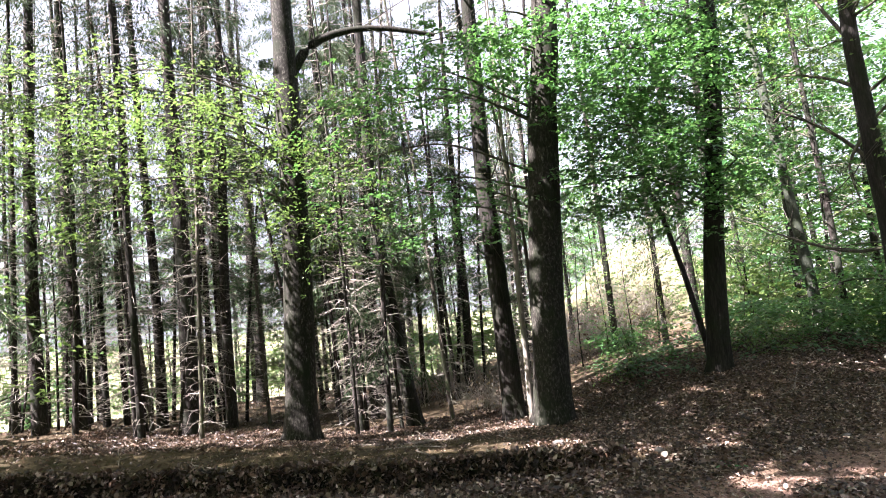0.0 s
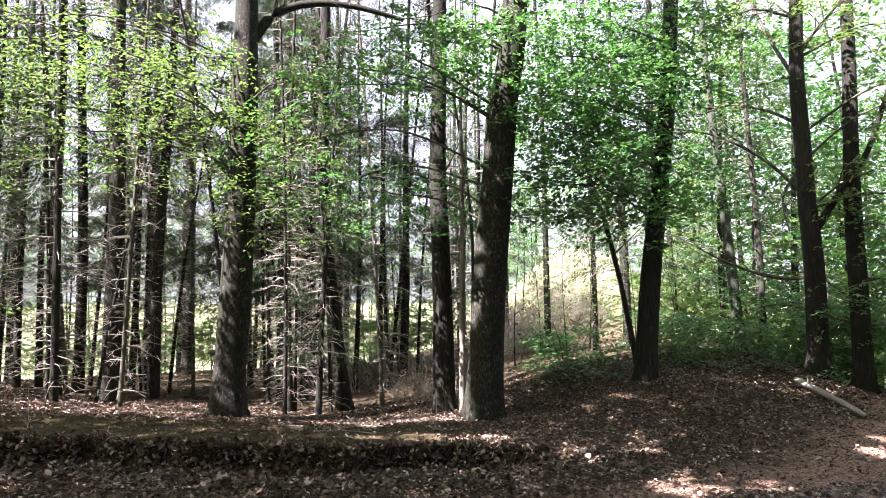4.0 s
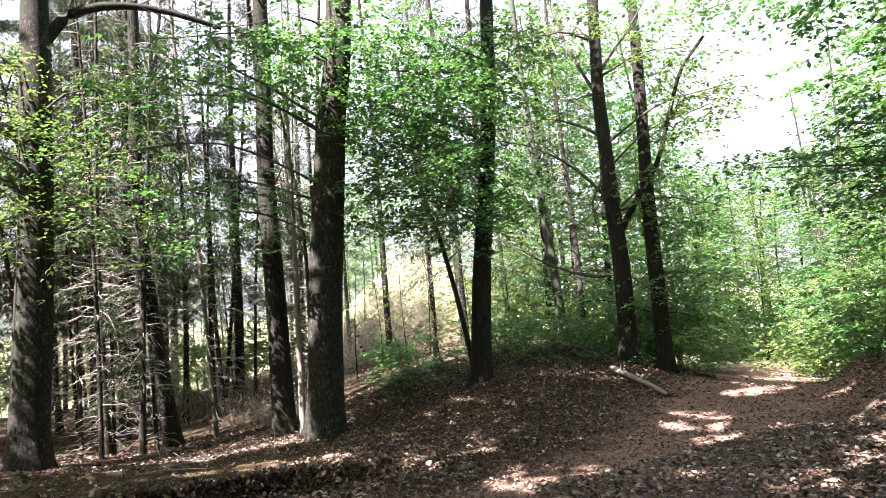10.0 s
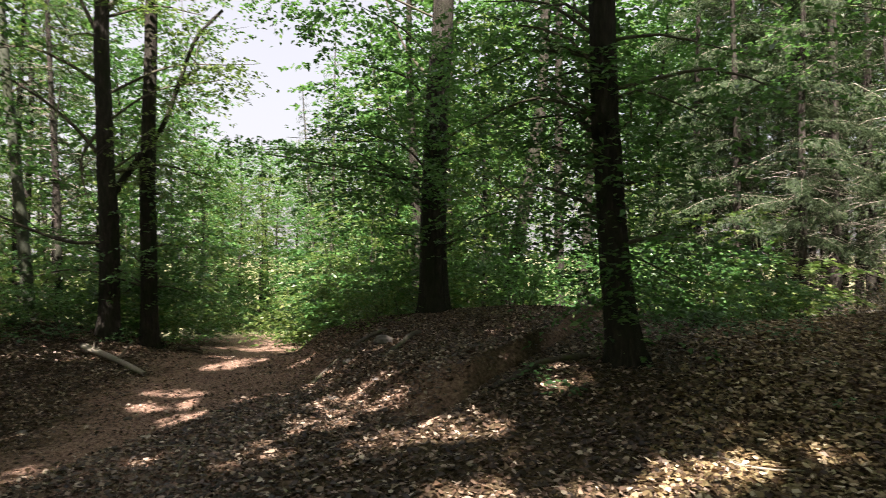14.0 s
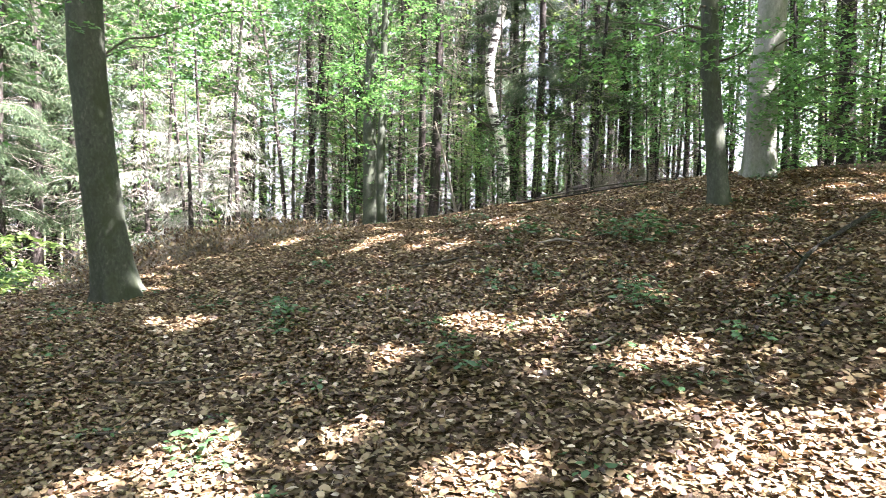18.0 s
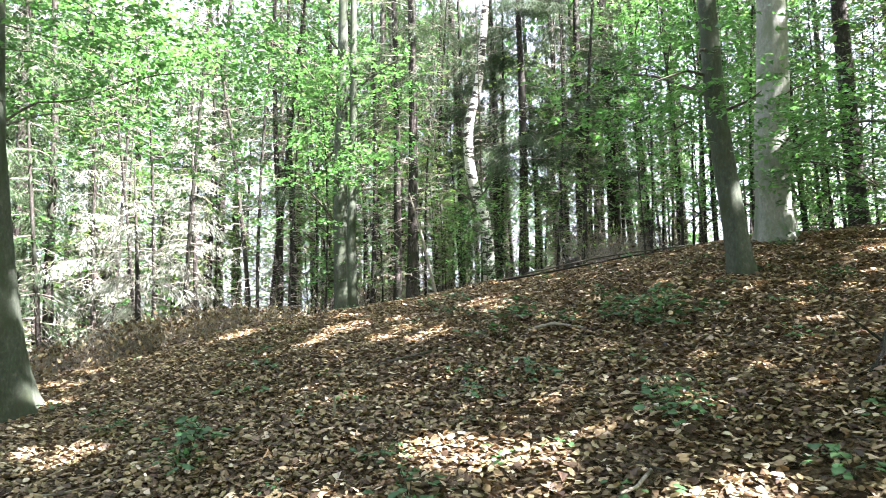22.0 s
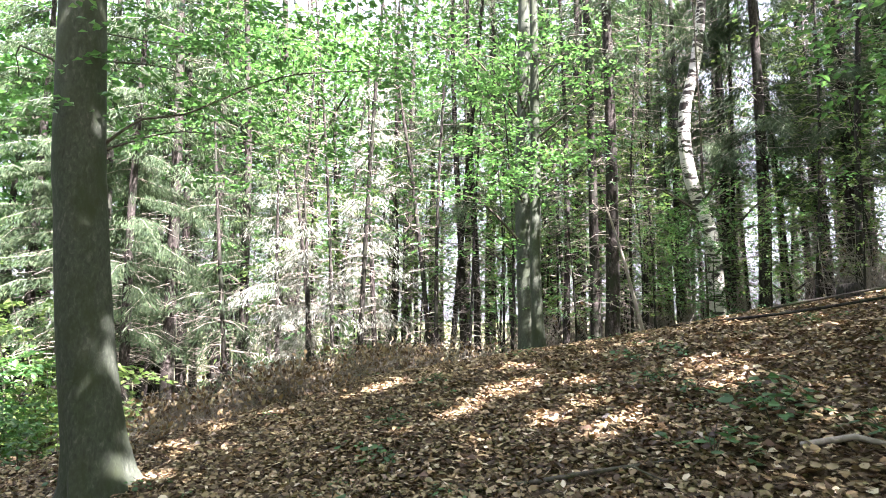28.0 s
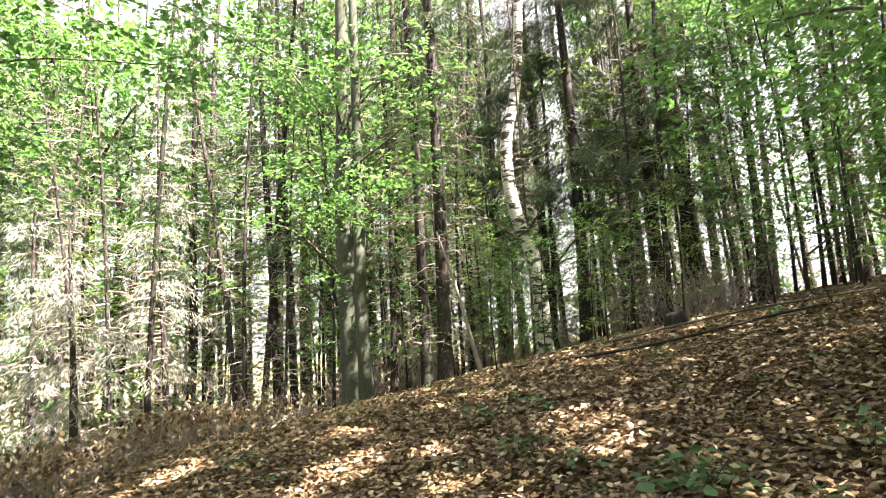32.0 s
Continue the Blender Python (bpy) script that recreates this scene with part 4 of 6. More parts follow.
# ---- spruces ----
def spruce_parts(seed, width, height, lean, dead_from, live_from, spread, dense, fine=1.0):
    """Arrays for a spruce: tapered trunk, dry lower twigs, drooping needle boughs."""
    rng = np.random.default_rng(seed)
    lx, ly = lean
    ctrl = [(lx * z / height + 0.04 * math.sin(z * 0.7 + seed), ly * z / height + 0.04 * math.cos(z * 0.6 + seed), z, width / 2 * (1 - 0.85 * max(z, 0) / height)) for z in np.linspace(-0.3, height, 6)]
    trunk = tube(ctrl, 9, 0.6, 0.35, 0.02, seed)
    dry, green = [], []
    for z0 in np.arange(dead_from, live_from + 1.5, 0.12):
        for _ in range(rng.integers(1, 3)):
            a = rng.uniform(0, 6.3)
            ln = rng.uniform(0.2, 0.95) * spread / 1.5
            root = axis_at(ctrl, z0)
            d = np.array([math.cos(a), math.sin(a), rng.uniform(-0.35, 0.15)])
            tip = root + d * ln
            dry.append(tube([(*root, 0.01), (*(root + d * ln * 0.5 + np.array([0, 0, 0.04])), 0.006), (*(tip - np.array([0, 0, 0.1 * ln])), 0.0015)], 3, 9))
            for u in (0.35, 0.6, 0.85):
                s = np.array([-d[1], d[0], rng.uniform(-0.4, 0.1)]) * rng.choice([-1, 1]) * ln * 0.35
                q = root + d * ln * u
                dry.append(tube([(*q, 0.004), (*(q + s + d * 0.15 - np.array([0, 0, 0.06])), 0.001)], 3, 9))
    for z0 in np.arange(live_from, height - 0.3, 0.42):
        reach = spread * (1 - ((z0 - live_from) / (height - live_from)) ** 1.4) + 0.15
        for _ in range(rng.integers(2, 4)):
            a = rng.uniform(0, 6.3)
            ln = reach * rng.uniform(0.6, 1.1)
            n = int(2.3 * dense * ln)
            u = rng.uniform(0.15, 1, n)
            root = axis_at(ctrl, z0)
            d = np.array([math.cos(a), math.sin(a), 0.0])
            s = np.array([-d[1], d[0], 0.0])
            off = rng.normal(0, 0.14, n) * (1.2 - u) / fine
            pos = root + d * (u * ln)[:, None] + s * off[:, None] + np.stack([np.zeros(n), np.zeros(n), -0.32 * ln * u ** 2 - rng.uniform(0, 0.22, n)], 1)
            along = unit(d * rng.uniform(0.1, 0.9, n)[:, None] + s * (np.sign(off) * rng.uniform(0.1, 0.8, n))[:, None] + np.stack([np.zeros(n), np.zeros(n), -rng.uniform(0.2, 1.0, n)], 1))
            up = unit(np.array([[0, 0, 1.0]]) + rng.normal(0, 0.5, (n, 3)))
            L = rng.uniform(0.09, 0.22, n) * fine
            green.append(leaves_at(pos, along, up, L, L * rng.uniform(0.1, 0.2, n), 0.3))
            dry.append(tube([(*root, 0.012), (*(root + d * ln * 0.5 - np.array([0, 0, 0.08 * ln])), 0.007), (*(root + d * ln - np.array([0, 0, 0.32 * ln])), 0.002)], 3, 9))
    return trunk, joined(dry), joined(green)


KINDS = []
for k, (w, h, dead, live, sp, dn) in enumerate([(0.22, 14, 0.4, 4.4, 1.4, 30), (0.16, 12, 0.4, 3.4, 1.2, 30), (0.28, 15, 0.5, 5.6, 1.6, 28), (0.12, 9, 0.3, 2.2, 1.0, 36), (0.2, 13, 0.3, 1.9, 1.6, 36), (0.09, 6, 0.2, 0.9, 0.9, 44), (0.22, 12, 0.5, 2.4, 1.9, 110)]):
    tr, dr, gr = spruce_parts(40 + k, w, h, (0.3 * math.sin(k * 2.1), 0.3 * math.cos(k * 1.7)), dead, live, sp, dn * 1.7, 0.6)
    base = tagged(new("spruce_tree"), "slim spruce with dry lower twigs standing in the dim wood", "tree", "spruces of the wood")
    mesh_object("trunk", *tr, SPRUCE, base, True)
    tagged(mesh_object("twig_brush", *dr, TWIG, base, True), "dry grey twigs", kind="stuff")
    tagged(mesh_object("foliage", *gr, NEEDLE, base, False), "dark green needles", kind="stuff")
    KINDS.append(base)
_used = [False] * len(KINDS)


def spruce(k, x, y, turn, scale=1.0, tilt=(0, 0)):
    m = pose(x, y, float(ground_z(x, y)), tilt[0], tilt[1], turn) @ Matrix.Diagonal((scale, scale, scale, 1))
    if not _used[k]:
        _used[k] = True
        KINDS[k].matrix_basis = m
        return KINDS[k]
    ob = copy_thing(KINDS[k], pose(x, y, float(ground_z(x, y)), tilt[0], tilt[1], turn))
    ob.scale = (scale, scale, scale)
    return ob


# spruces that stand out, one by one: kind, x, y, size
for k, x, y, s in [(0, -6.65, 9.99, 1.05), (0, -6.43, 10.72, 1.0), (4, -5.30, 10.60, 1.1), (1, -5.2, 11.1, 1.2), (2, -4.31, 10.18, 1.05), (3, -4.6, 11.7, 1.1), (0, -3.92, 10.96, 0.95), (3, -1.6, 10.31, 0.95),
                   (1, -1.92, 11.37, 1.1), (3, -0.64, 12.51, 0.95), (5, -1.05, 9.78, 1.1), (3, -6.3, 11.4, 1.1), (3, -6.05, 11.58, 1.0), (1, 13.65, -6.5, 0.95), (1, 11.2, -7.85, 1.05), (0, 10.6, -7.75, 0.95),
                   (3, 12.0, -7.75, 1.0), (1, 13.56, -6.75, 0.95), (6, 10.9, -10.85, 1.0), (6, 12.1, -11.3, 0.95), (6, 10.4, -12.2, 1.05), (4, 16.74, -2.15, 1.15), (4, 16.1, -2.75, 1.1), (4, 15.23, -1.4, 1.3), (5, 14.2, -2.4, 1.2)]:
    spruce(k, x, y, (x * 97 + y * 31) % 360, s)
# dense dark spruces deeper in the wood
for k, x, y, s in [(6, -3.2, 13.0, 0.9), (6, -1.6, 13.8, 1.0), (6, 0.3, 13.3, 0.9), (6, -4.9, 13.6, 1.0), (6, -2.4, 15.6, 1.1), (6, 15.6, 0.5, 1.0), (6, 14.6, -0.7, 0.9), (6, 17.2, 1.4, 1.1)]:
    spruce(k, x, y, (x * 97 + y * 31) % 360, s)
_thick = np.random.default_rng(76)
for k in range(26):
    a, r = radians(_thick.uniform(-15, 9) if k < 20 else _thick.uniform(-30, 4)), _thick.uniform(11.6, 22)
    spruce(int(_thick.choice([1, 3, 3, 1, 5, 0])), r * math.sin(a), r * math.cos(a), _thick.uniform(0, 360), _thick.uniform(0.85, 1.2))

def sunlit_spruce(x, y, height, seed):
    """A dying spruce: its near-white needle colour carries the glare of the sun."""
    tr, dr, gr = spruce_parts(seed, 0.12, height, (0.1, 0.1), 0.3, height * 0.25, 1.0, 105, 0.55)
    ob = thing("spruce_tree", x, y, "dying spruce with sunlit grey-white twigs", "tree", "dying spruces")
    loc = np.array(ob.location)
    for nm, vf, mt, lb in (("trunk", tr, SPRUCE, ""), ("twig_brush", dr, TWIG, "dry grey twigs"), ("foliage", gr, SUNLIT_NEEDLE, "needles coloured near white as in full sun")):
        o = mesh_object(nm, *vf, mt, ob, nm == "trunk")
        if lb:
            tagged(o, lb, kind="stuff")


for k, (x, y, h) in enumerate([(12.6, -3.6, 3.6), (13.9, -4.9, 6.5), (14.6, -3.3, 5.5)]):
    sunlit_spruce(x, y, h, 700 + k)

def dead_spruce_kind(seed, height, width, reach, mat):
    """A dead spruce pole: whorls of bare level twigs up the stem like the rungs of a ladder."""
    rng = np.random.default_rng(seed)
    base = tagged(new("dead_spruce"), "dead spruce pole with bare level twigs like rungs", "tree", "dead spruce poles")
    lx, ly = rng.normal(0, 0.25, 2)
    ctrl = [(lx * (z / height) ** 2, ly * (z / height) ** 2, z, width / 2 * (1 - 0.7 * max(z, 0) / height)) for z in np.linspace(-0.2, height, 5)]
    mesh_object("trunk", *tube(ctrl, 8, 0.4, 0.3, 0.03, seed), mat, base, True)
    rungs = []
    for z0 in np.arange(0.25, height - 0.3, 0.17):
        for a in rng.uniform(0, 6.3, 3):
            ln = reach * rng.uniform(0.4, 1.1) * (1 - 0.5 * z0 / height)
            root = axis_at(ctrl, z0 + rng.normal(0, 0.02))
            d = np.array([math.cos(a), math.sin(a), rng.normal(-0.05, 0.1)])
            rungs.append(tube([(*root, 0.008), (*(root + d * ln * 0.6), 0.005), (*(root + d * ln + np.array([0, 0, -0.06])), 0.002)], 3, 9))
            for u in (0.5, 0.75):
                q = root + d * ln * u
                rungs.append(tube([(*q, 0.003), (*(q + d * 0.1 + rng.normal(0, 0.09, 3)), 0.001)], 3, 9))
    tagged(mesh_object("twig_brush", *joined(rungs), TWIG, base, True), "pale level twigs", kind="stuff")
    return base


POLES = [dead_spruce_kind(720, 5.0, 0.055, 0.45, SPRUCE), dead_spruce_kind(721, 7.0, 0.075, 0.55, SPRUCE), dead_spruce_kind(722, 8.0, 0.06, 0.4, LIMB), dead_spruce_kind(723, 9.0, 0.1, 0.6, OAK)]
_pole_used = [False] * 4


def pole(k, x, y, turn, scale, tilt=(0, 0)):
    m = pose(x, y, float(ground_z(x, y)), tilt[0], tilt[1], turn)
    ob = POLES[k] if not _pole_used[k] else copy_thing(POLES[k], m)
    _pole_used[k] = True
    ob.matrix_basis = m
    ob.scale = (scale, scale, scale)


for k, x, y in [(1, -1.58, 9.78), (0, -1.50, 10.30), (2, -1.15, 10.84), (1, -2.05, 11.02)]:
    pole(k, x, y, x * 90, 1.0)
_stand = np.random.default_rng(730)
for a0, a1, r0, r1, n in [(-37, -8, 10.2, 16, 34), (-8, 9, 10.0, 14, 16), (96, 150, 11.5, 20, 44), (150, 172, 12, 20, 10)]:
    for _ in range(n):
        a, r = radians(_stand.uniform(a0, a1)), _stand.uniform(r0, r1)
        pole(int(_stand.integers(0, 4)), (0 if a0 < 50 else 2) + r * math.sin(a), (0 if a0 < 50 else -1.5) + r * math.cos(a), _stand.uniform(0, 360), _stand.uniform(0.8, 1.3), (_stand.normal(0, 3), _stand.normal(0, 3)))

TAKEN = [(o.location.x, o.location.y) for o in scene.objects if o.parent is None and o.type == "EMPTY"]


def scatter(rng, count, inside, gap, tries=60):
    """Places inside a region, no nearer to one another and to what stands than gap."""
    out = []
    for _ in range(count * tries):
        if len(out) == count:
            break
        x, y = inside(rng)
        if min((x - a) ** 2 + (y - b) ** 2 for a, b in TAKEN) > gap * gap:
            out.append((x, y))
            TAKEN.append((x, y))
    return out


def sector(a0, a1, r0, r1, lane=3.0, centre=(2.0, -1.0)):
    """A ring sector by compass heading in degrees, clear of the lane."""
    def pick(rng):
        while True:
            a, r = radians(rng.uniform(a0, a1)), math.sqrt(rng.uniform(r0 * r0, r1 * r1))
            x, y = centre[0] + r * math.sin(a), centre[1] + r * math.cos(a)
            if lane_distance(np.array(x), np.array(y)) > lane and (y < 14 or abs(x - 0.31 * y) > 1.9):
                return x, y
    return pick


rng = np.random.default_rng(77)
for a0, a1, r0, r1, n, gap in [(-48, 24, 13, 24, 28, 0.8), (-50, 30, 24, 42, 8, 1.2), (84, 150, 14, 25, 72, 0.75), (116, 152, 13, 24, 22, 0.7), (80, 165, 25, 44, 34, 1.3), (150, 185, 11.5, 25, 30, 0.9), (30, 62, 26, 44, 16, 2.0)]:
    for x, y in scatter(rng, n, sector(a0, a1, r0, r1), gap):
        spruce(int(rng.choice([0, 1, 2, 3, 4, 5], p=[0.2, 0.24, 0.16, 0.16, 0.14, 0.1])), x, y, rng.uniform(0, 360), rng.uniform(0.85, 1.2), (rng.normal(0, 1.3), rng.normal(0, 1.3)))


# ---- undergrowth ----
def shrub_kind(seed, wide, high, count, size, leaf):
    """A leafy shrub: several thin stems and loose fans of leaves up to the ground."""
    rng = np.random.default_rng(seed)
    base = tagged(new("shrub"), "green broad-leaved shrub of the undergrowth", "shrub", "shrubs of the undergrowth")
    cloud = []
    for k in range(4):
        a, r = rng.uniform(0, 6.3), wide * math.sqrt(rng.uniform(0, 1))
        tip = np.array([r * math.cos(a), r * math.sin(a), high * rng.uniform(0.35, 1.0)])
        mesh_object("stem", *tube([(tip[0] * 0.15, tip[1] * 0.15, -0.1, 0.012), (tip[0] * 0.5, tip[1] * 0.5, tip[2] * 0.6, 0.008), (*tip, 0.003)], 5, 0.3), LIMB, base, True)
    for k in range(26):
        a, r = rng.uniform(0, 6.3), wide * math.sqrt(rng.uniform(0, 1))
        z = high * rng.uniform(0.08, 1.0) * (1 - 0.35 * (r / wide) ** 2)
        cloud.append(spray(rng, (r * math.cos(a), r * math.sin(a), z), 0.5 * wide, 0.4 * wide, 0.05, rng.uniform(0, 6.3), count, size, 0.1, 0.28))
    mesh_object("crown", *joined(cloud), leaf, base, False)
    return base


SHRUBS = [shrub_kind(60, 1.0, 2.0, 58, 0.115, LEAF), shrub_kind(61, 1.2, 2.6, 62, 0.12, SUNLEAF), shrub_kind(62, 0.8, 1.3, 52, 0.1, LEAF), shrub_kind(63, 1.3, 3.6, 72, 0.135, LEAF), shrub_kind(64, 0.45, 0.6, 28, 0.06, SUNLEAF)]
_shrub_used = [False] * len(SHRUBS)


def shrub(k, x, y, turn, scale=1.0):
    m = pose(x, y, float(ground_z(x, y)), 0, 0, turn)
    ob = SHRUBS[k] if not _shrub_used[k] else copy_thing(SHRUBS[k], m)
    _shrub_used[k] = True
    ob.matrix_basis = m
    ob.scale = (scale, scale, scale)
    return ob


def leafy_kind(name, label, group, seed, width, height, low, wide, fans, count, size, leaf):
    """A background broad-leaved tree: trunk, a few boughs, a loose crown from low to high."""
    rng = np.random.default_rng(seed)
    base = tagged(new(name), label, "tree", group)
    ctrl = [(0.25 * math.sin(z * 0.5 + seed) * z / height, 0.25 * math.cos(z * 0.4 + seed) * z / height, z, width / 2 * (1 - 0.85 * max(z, 0) / height)) for z in np.linspace(-0.2, height, 6)]
    mesh_object("trunk", *tube(ctrl, 9, 0.5, 0.4, 0.02, seed), OAK, base, True)
    cloud = []
    for k in range(fans):
        z = low + (height - low) * (k + rng.uniform(0, 1)) / fans
        a, r = rng.uniform(0, 6.3), wide * math.sqrt(rng.uniform(0.02, 1)) * (1 - 0.5 * ((z - low) / (height - low)) ** 2)
        root = axis_at(ctrl, max(0.3, z - 0.25 * r - 0.2))
        tip = np.array([root[0] + r * math.cos(a), root[1] + r * math.sin(a), z])
        if k % 9 == 0:
            mesh_object("bough", *tube([(*root, 0.02), (*((root + tip) / 2 + np.array([0, 0, 0.1 * r])), 0.012), (*tip, 0.004)], 4, 0.5), LIMB, base, True)
        cloud.append(spray(rng, tip, 0.75, 0.55, 0.12, rng.uniform(0, 6.3), count, size, 0.15, 0.3))
    mesh_object("crown", *joined(cloud), leaf, base, False)
    return base


FAR_TREES = [leafy_kind("beech_tree", "green leafy beech in the wood", "beeches of the wood", 90, 0.24, 10, 2.0, 2.0, 60, 85, 0.13, LEAF),
             leafy_kind("beech_tree", "green leafy beech in the wood", "beeches of the wood", 91, 0.18, 8, 1.2, 1.7, 50, 80, 0.125, SUNLEAF),
             leafy_kind("sapling", "thin sapling with sparse bright leaves", "saplings of the wood", 92, 0.05, 4.5, 0.5, 0.9, 24, 55, 0.075, SUNLEAF),
             leafy_kind("sapling", "thin sapling with sparse green leaves", "saplings of the wood", 93, 0.06, 6, 0.7, 1.1, 30, 55, 0.08, LEAF)]
_far_used = [False] * len(FAR_TREES)


def far_tree(k, x, y, turn, scale):
    m = pose(x, y, float(ground_z(x, y)), 0, 0, turn)
    ob = FAR_TREES[k] if not _far_used[k] else copy_thing(FAR_TREES[k], m)
    _far_used[k] = True
    ob.matrix_basis = m
    ob.scale = (scale, scale, scale)


for x, y, k, s in [(3.3, 11.4, 2, 0.5), (2.5, 12.3, 3, 0.5), (4.2, 12.8, 2, 0.6), (3.5, 14.2, 3, 0.5), (4.7, 11.6, 3, 0.4), (8.9, -7.2, 2, 0.3), (9.4, -7.9, 3, 0.25), (10.2, -9.2, 3, 0.3), (9.0, -8.9, 2, 0.35), (8.2, -9.6, 2, 0.5), (7.4, -10.2, 3, 0.5), (6.6, -10.6, 2, 0.6), (10.9, -7.3, 3, 0.5), (11.4, -8.8, 2, 0.7), (8.3, -8.3, 2, 0.35), (5.8, -11.0, 3, 0.5), (3.0, -10.5, 2, 0.7), (2.2, -11.4, 3, 0.7)]:
    TAKEN.append((x, y))
    far_tree(k, x, y, (x * 91 + y * 37) % 360, s)
rng = np.random.default_rng(79)
for a0, a1, r0, r1, n, gap, kinds, lane in [(20, 41, 14, 30, 13, 1.8, (0, 1, 1), 2.8), (52, 64, 12.5, 30, 16, 1.6, (0, 1), 2.8), (76, 88, 12.5, 30, 12, 1.6, (0, 0), 2.8), (38, 56, 28, 45, 16, 2.2, (0, 1), 2.5), (-50, 18, 12.0, 30, 56, 1.0, (2, 2, 3), 3)] + [(84, 120, 16, 30, 6, 1.6, (0, 3), 3), (92, 180, 14.5, 34, 40, 1.3, (2, 3), 3), (94, 150, 12.2, 17, 34, 0.7, (2, 2, 3), 3), (152, 176, 10.0, 17, 22, 0.7, (2, 3, 3), 3), (18, 80, 12.5, 24, 19, 1.2, (2, 2, 3), 2.2), (0, 64, 30, 46, 10, 2.2, (0, 1), 3), (80, 180, 30, 46, 10, 2.2, (0, 1), 3)]:
    for x, y in scatter(rng, n, sector(a0, a1, r0, r1, lane), gap):
        far_tree(int(rng.choice(kinds)), x, y, rng.uniform(0, 360), rng.uniform(0.85, 1.25))

rng = np.random.default_rng(78)
for a0, a1, r0, r1, n, gap, kinds, lane in [(36, 62, 12.5, 26, 34, 0.9, (0, 1, 3), 2.0), (-46, 4, 17, 24, 10, 0.9, (0, 1, 2, 1), 3), (62, 84, 11.5, 26, 19, 1.0, (0, 1, 2, 0), 1.7), (18, 38, 13.5, 24, 16, 1.1, (1, 1, 4), 2.2), (-50, 20, 15, 40, 26, 1.2, (1, 1, 2, 4), 3), (84, 108, 15, 30, 16, 1.3, (0, 0, 2), 3), (112, 190, 16, 34, 20, 1.3, (0, 2, 0), 3), (30, 80, 26, 44, 16, 1.6, (1, 3), 2.0)]:
    for x, y in scatter(rng, n, sector(a0, a1, r0, r1, lane), gap):
        shrub(int(rng.choice(kinds)), x, y, rng.uniform(0, 360), rng.uniform(0.8, 1.3))
for x, y, k, s in [(5.9, 10.3, 2, 0.7), (5.2, 10.0, 4, 0.9), (4.6, 9.6, 4, 1.0), (4.9, 10.6, 2, 0.8), (2.6, 9.9, 4, 0.8), (3.0, 10.4, 2, 0.7), (7.7, 10.6, 2, 0.9), (8.5, 10.9, 0, 0.9), (9.5, 12.2, 1, 0.8), (9.4, 5.4, 0, 0.7), (9.6, 1.2, 2, 0.9), (7.6, 4.9, 4, 0.8), (8.4, 5.2, 2, 0.6)]:
    shrub(k, x, y, (x * 77 + y * 13) % 360, s)
for x, y, k, s in [(10.8, 13.6, 1, 1.0), (12.0, 15.2, 3, 0.9), (10.0, 6.4, 1, 0.8), (11.0, 7.3, 0, 0.9), (12.6, 9.2, 3, 0.8), (10.9, 5.8, 1, 0.85), (14.0, 10.9, 1, 1.0), (12.0, 7.6, 1, 1.0), (13.4, 8.4, 1, 1.2), (15.2, 12.4, 1, 1.2), (14.6, 9.6, 1, 1.3), (10.2, 3.6, 2, 0.9), (10.8, 2.4, 0, 0.8), (11.4, 0.6, 0, 0.9), (10.6, 0.0, 2, 0.8), (12.6, -0.2, 1, 0.9)]:
    shrub(k, x, y, (x * 77 + y * 13) % 360, s)
for x, y, k, s in [(27.5, 27.6, 3, 0.9), (29.5, 26.4, 1, 1.1), (28.4, 29.4, 3, 1.0), (31, 28.5, 3, 1.2), (30.5, 31, 1, 1.3), (33.5, 31.5, 3, 1.3), (26.2, 28.4, 1, 1.0), (29, 24.6, 3, 1.0), (35, 35, 3, 1.4), (33, 35, 3, 1.3), (36, 32, 3, 1.4)]:
    shrub(k, x, y, (x * 77 + y * 13) % 360, s)
for x, y, k, s in [(30, 30, 0, 1.1), (32, 28.5, 1, 1.3), (29, 32, 0, 1.2), (34, 32, 1, 1.4), (31.5, 33.5, 0, 1.3), (35, 29.5, 0, 1.2), (33.5, 35.5, 1, 1.4), (36.5, 34, 0, 1.4), (29.8, 28.2, 1, 0.9), (38, 38, 0, 1.4), (36, 38, 1, 1.4), (39, 36, 0, 1.4)]:
    far_tree(k, x, y, (x * 77 + y * 13) % 360, s)


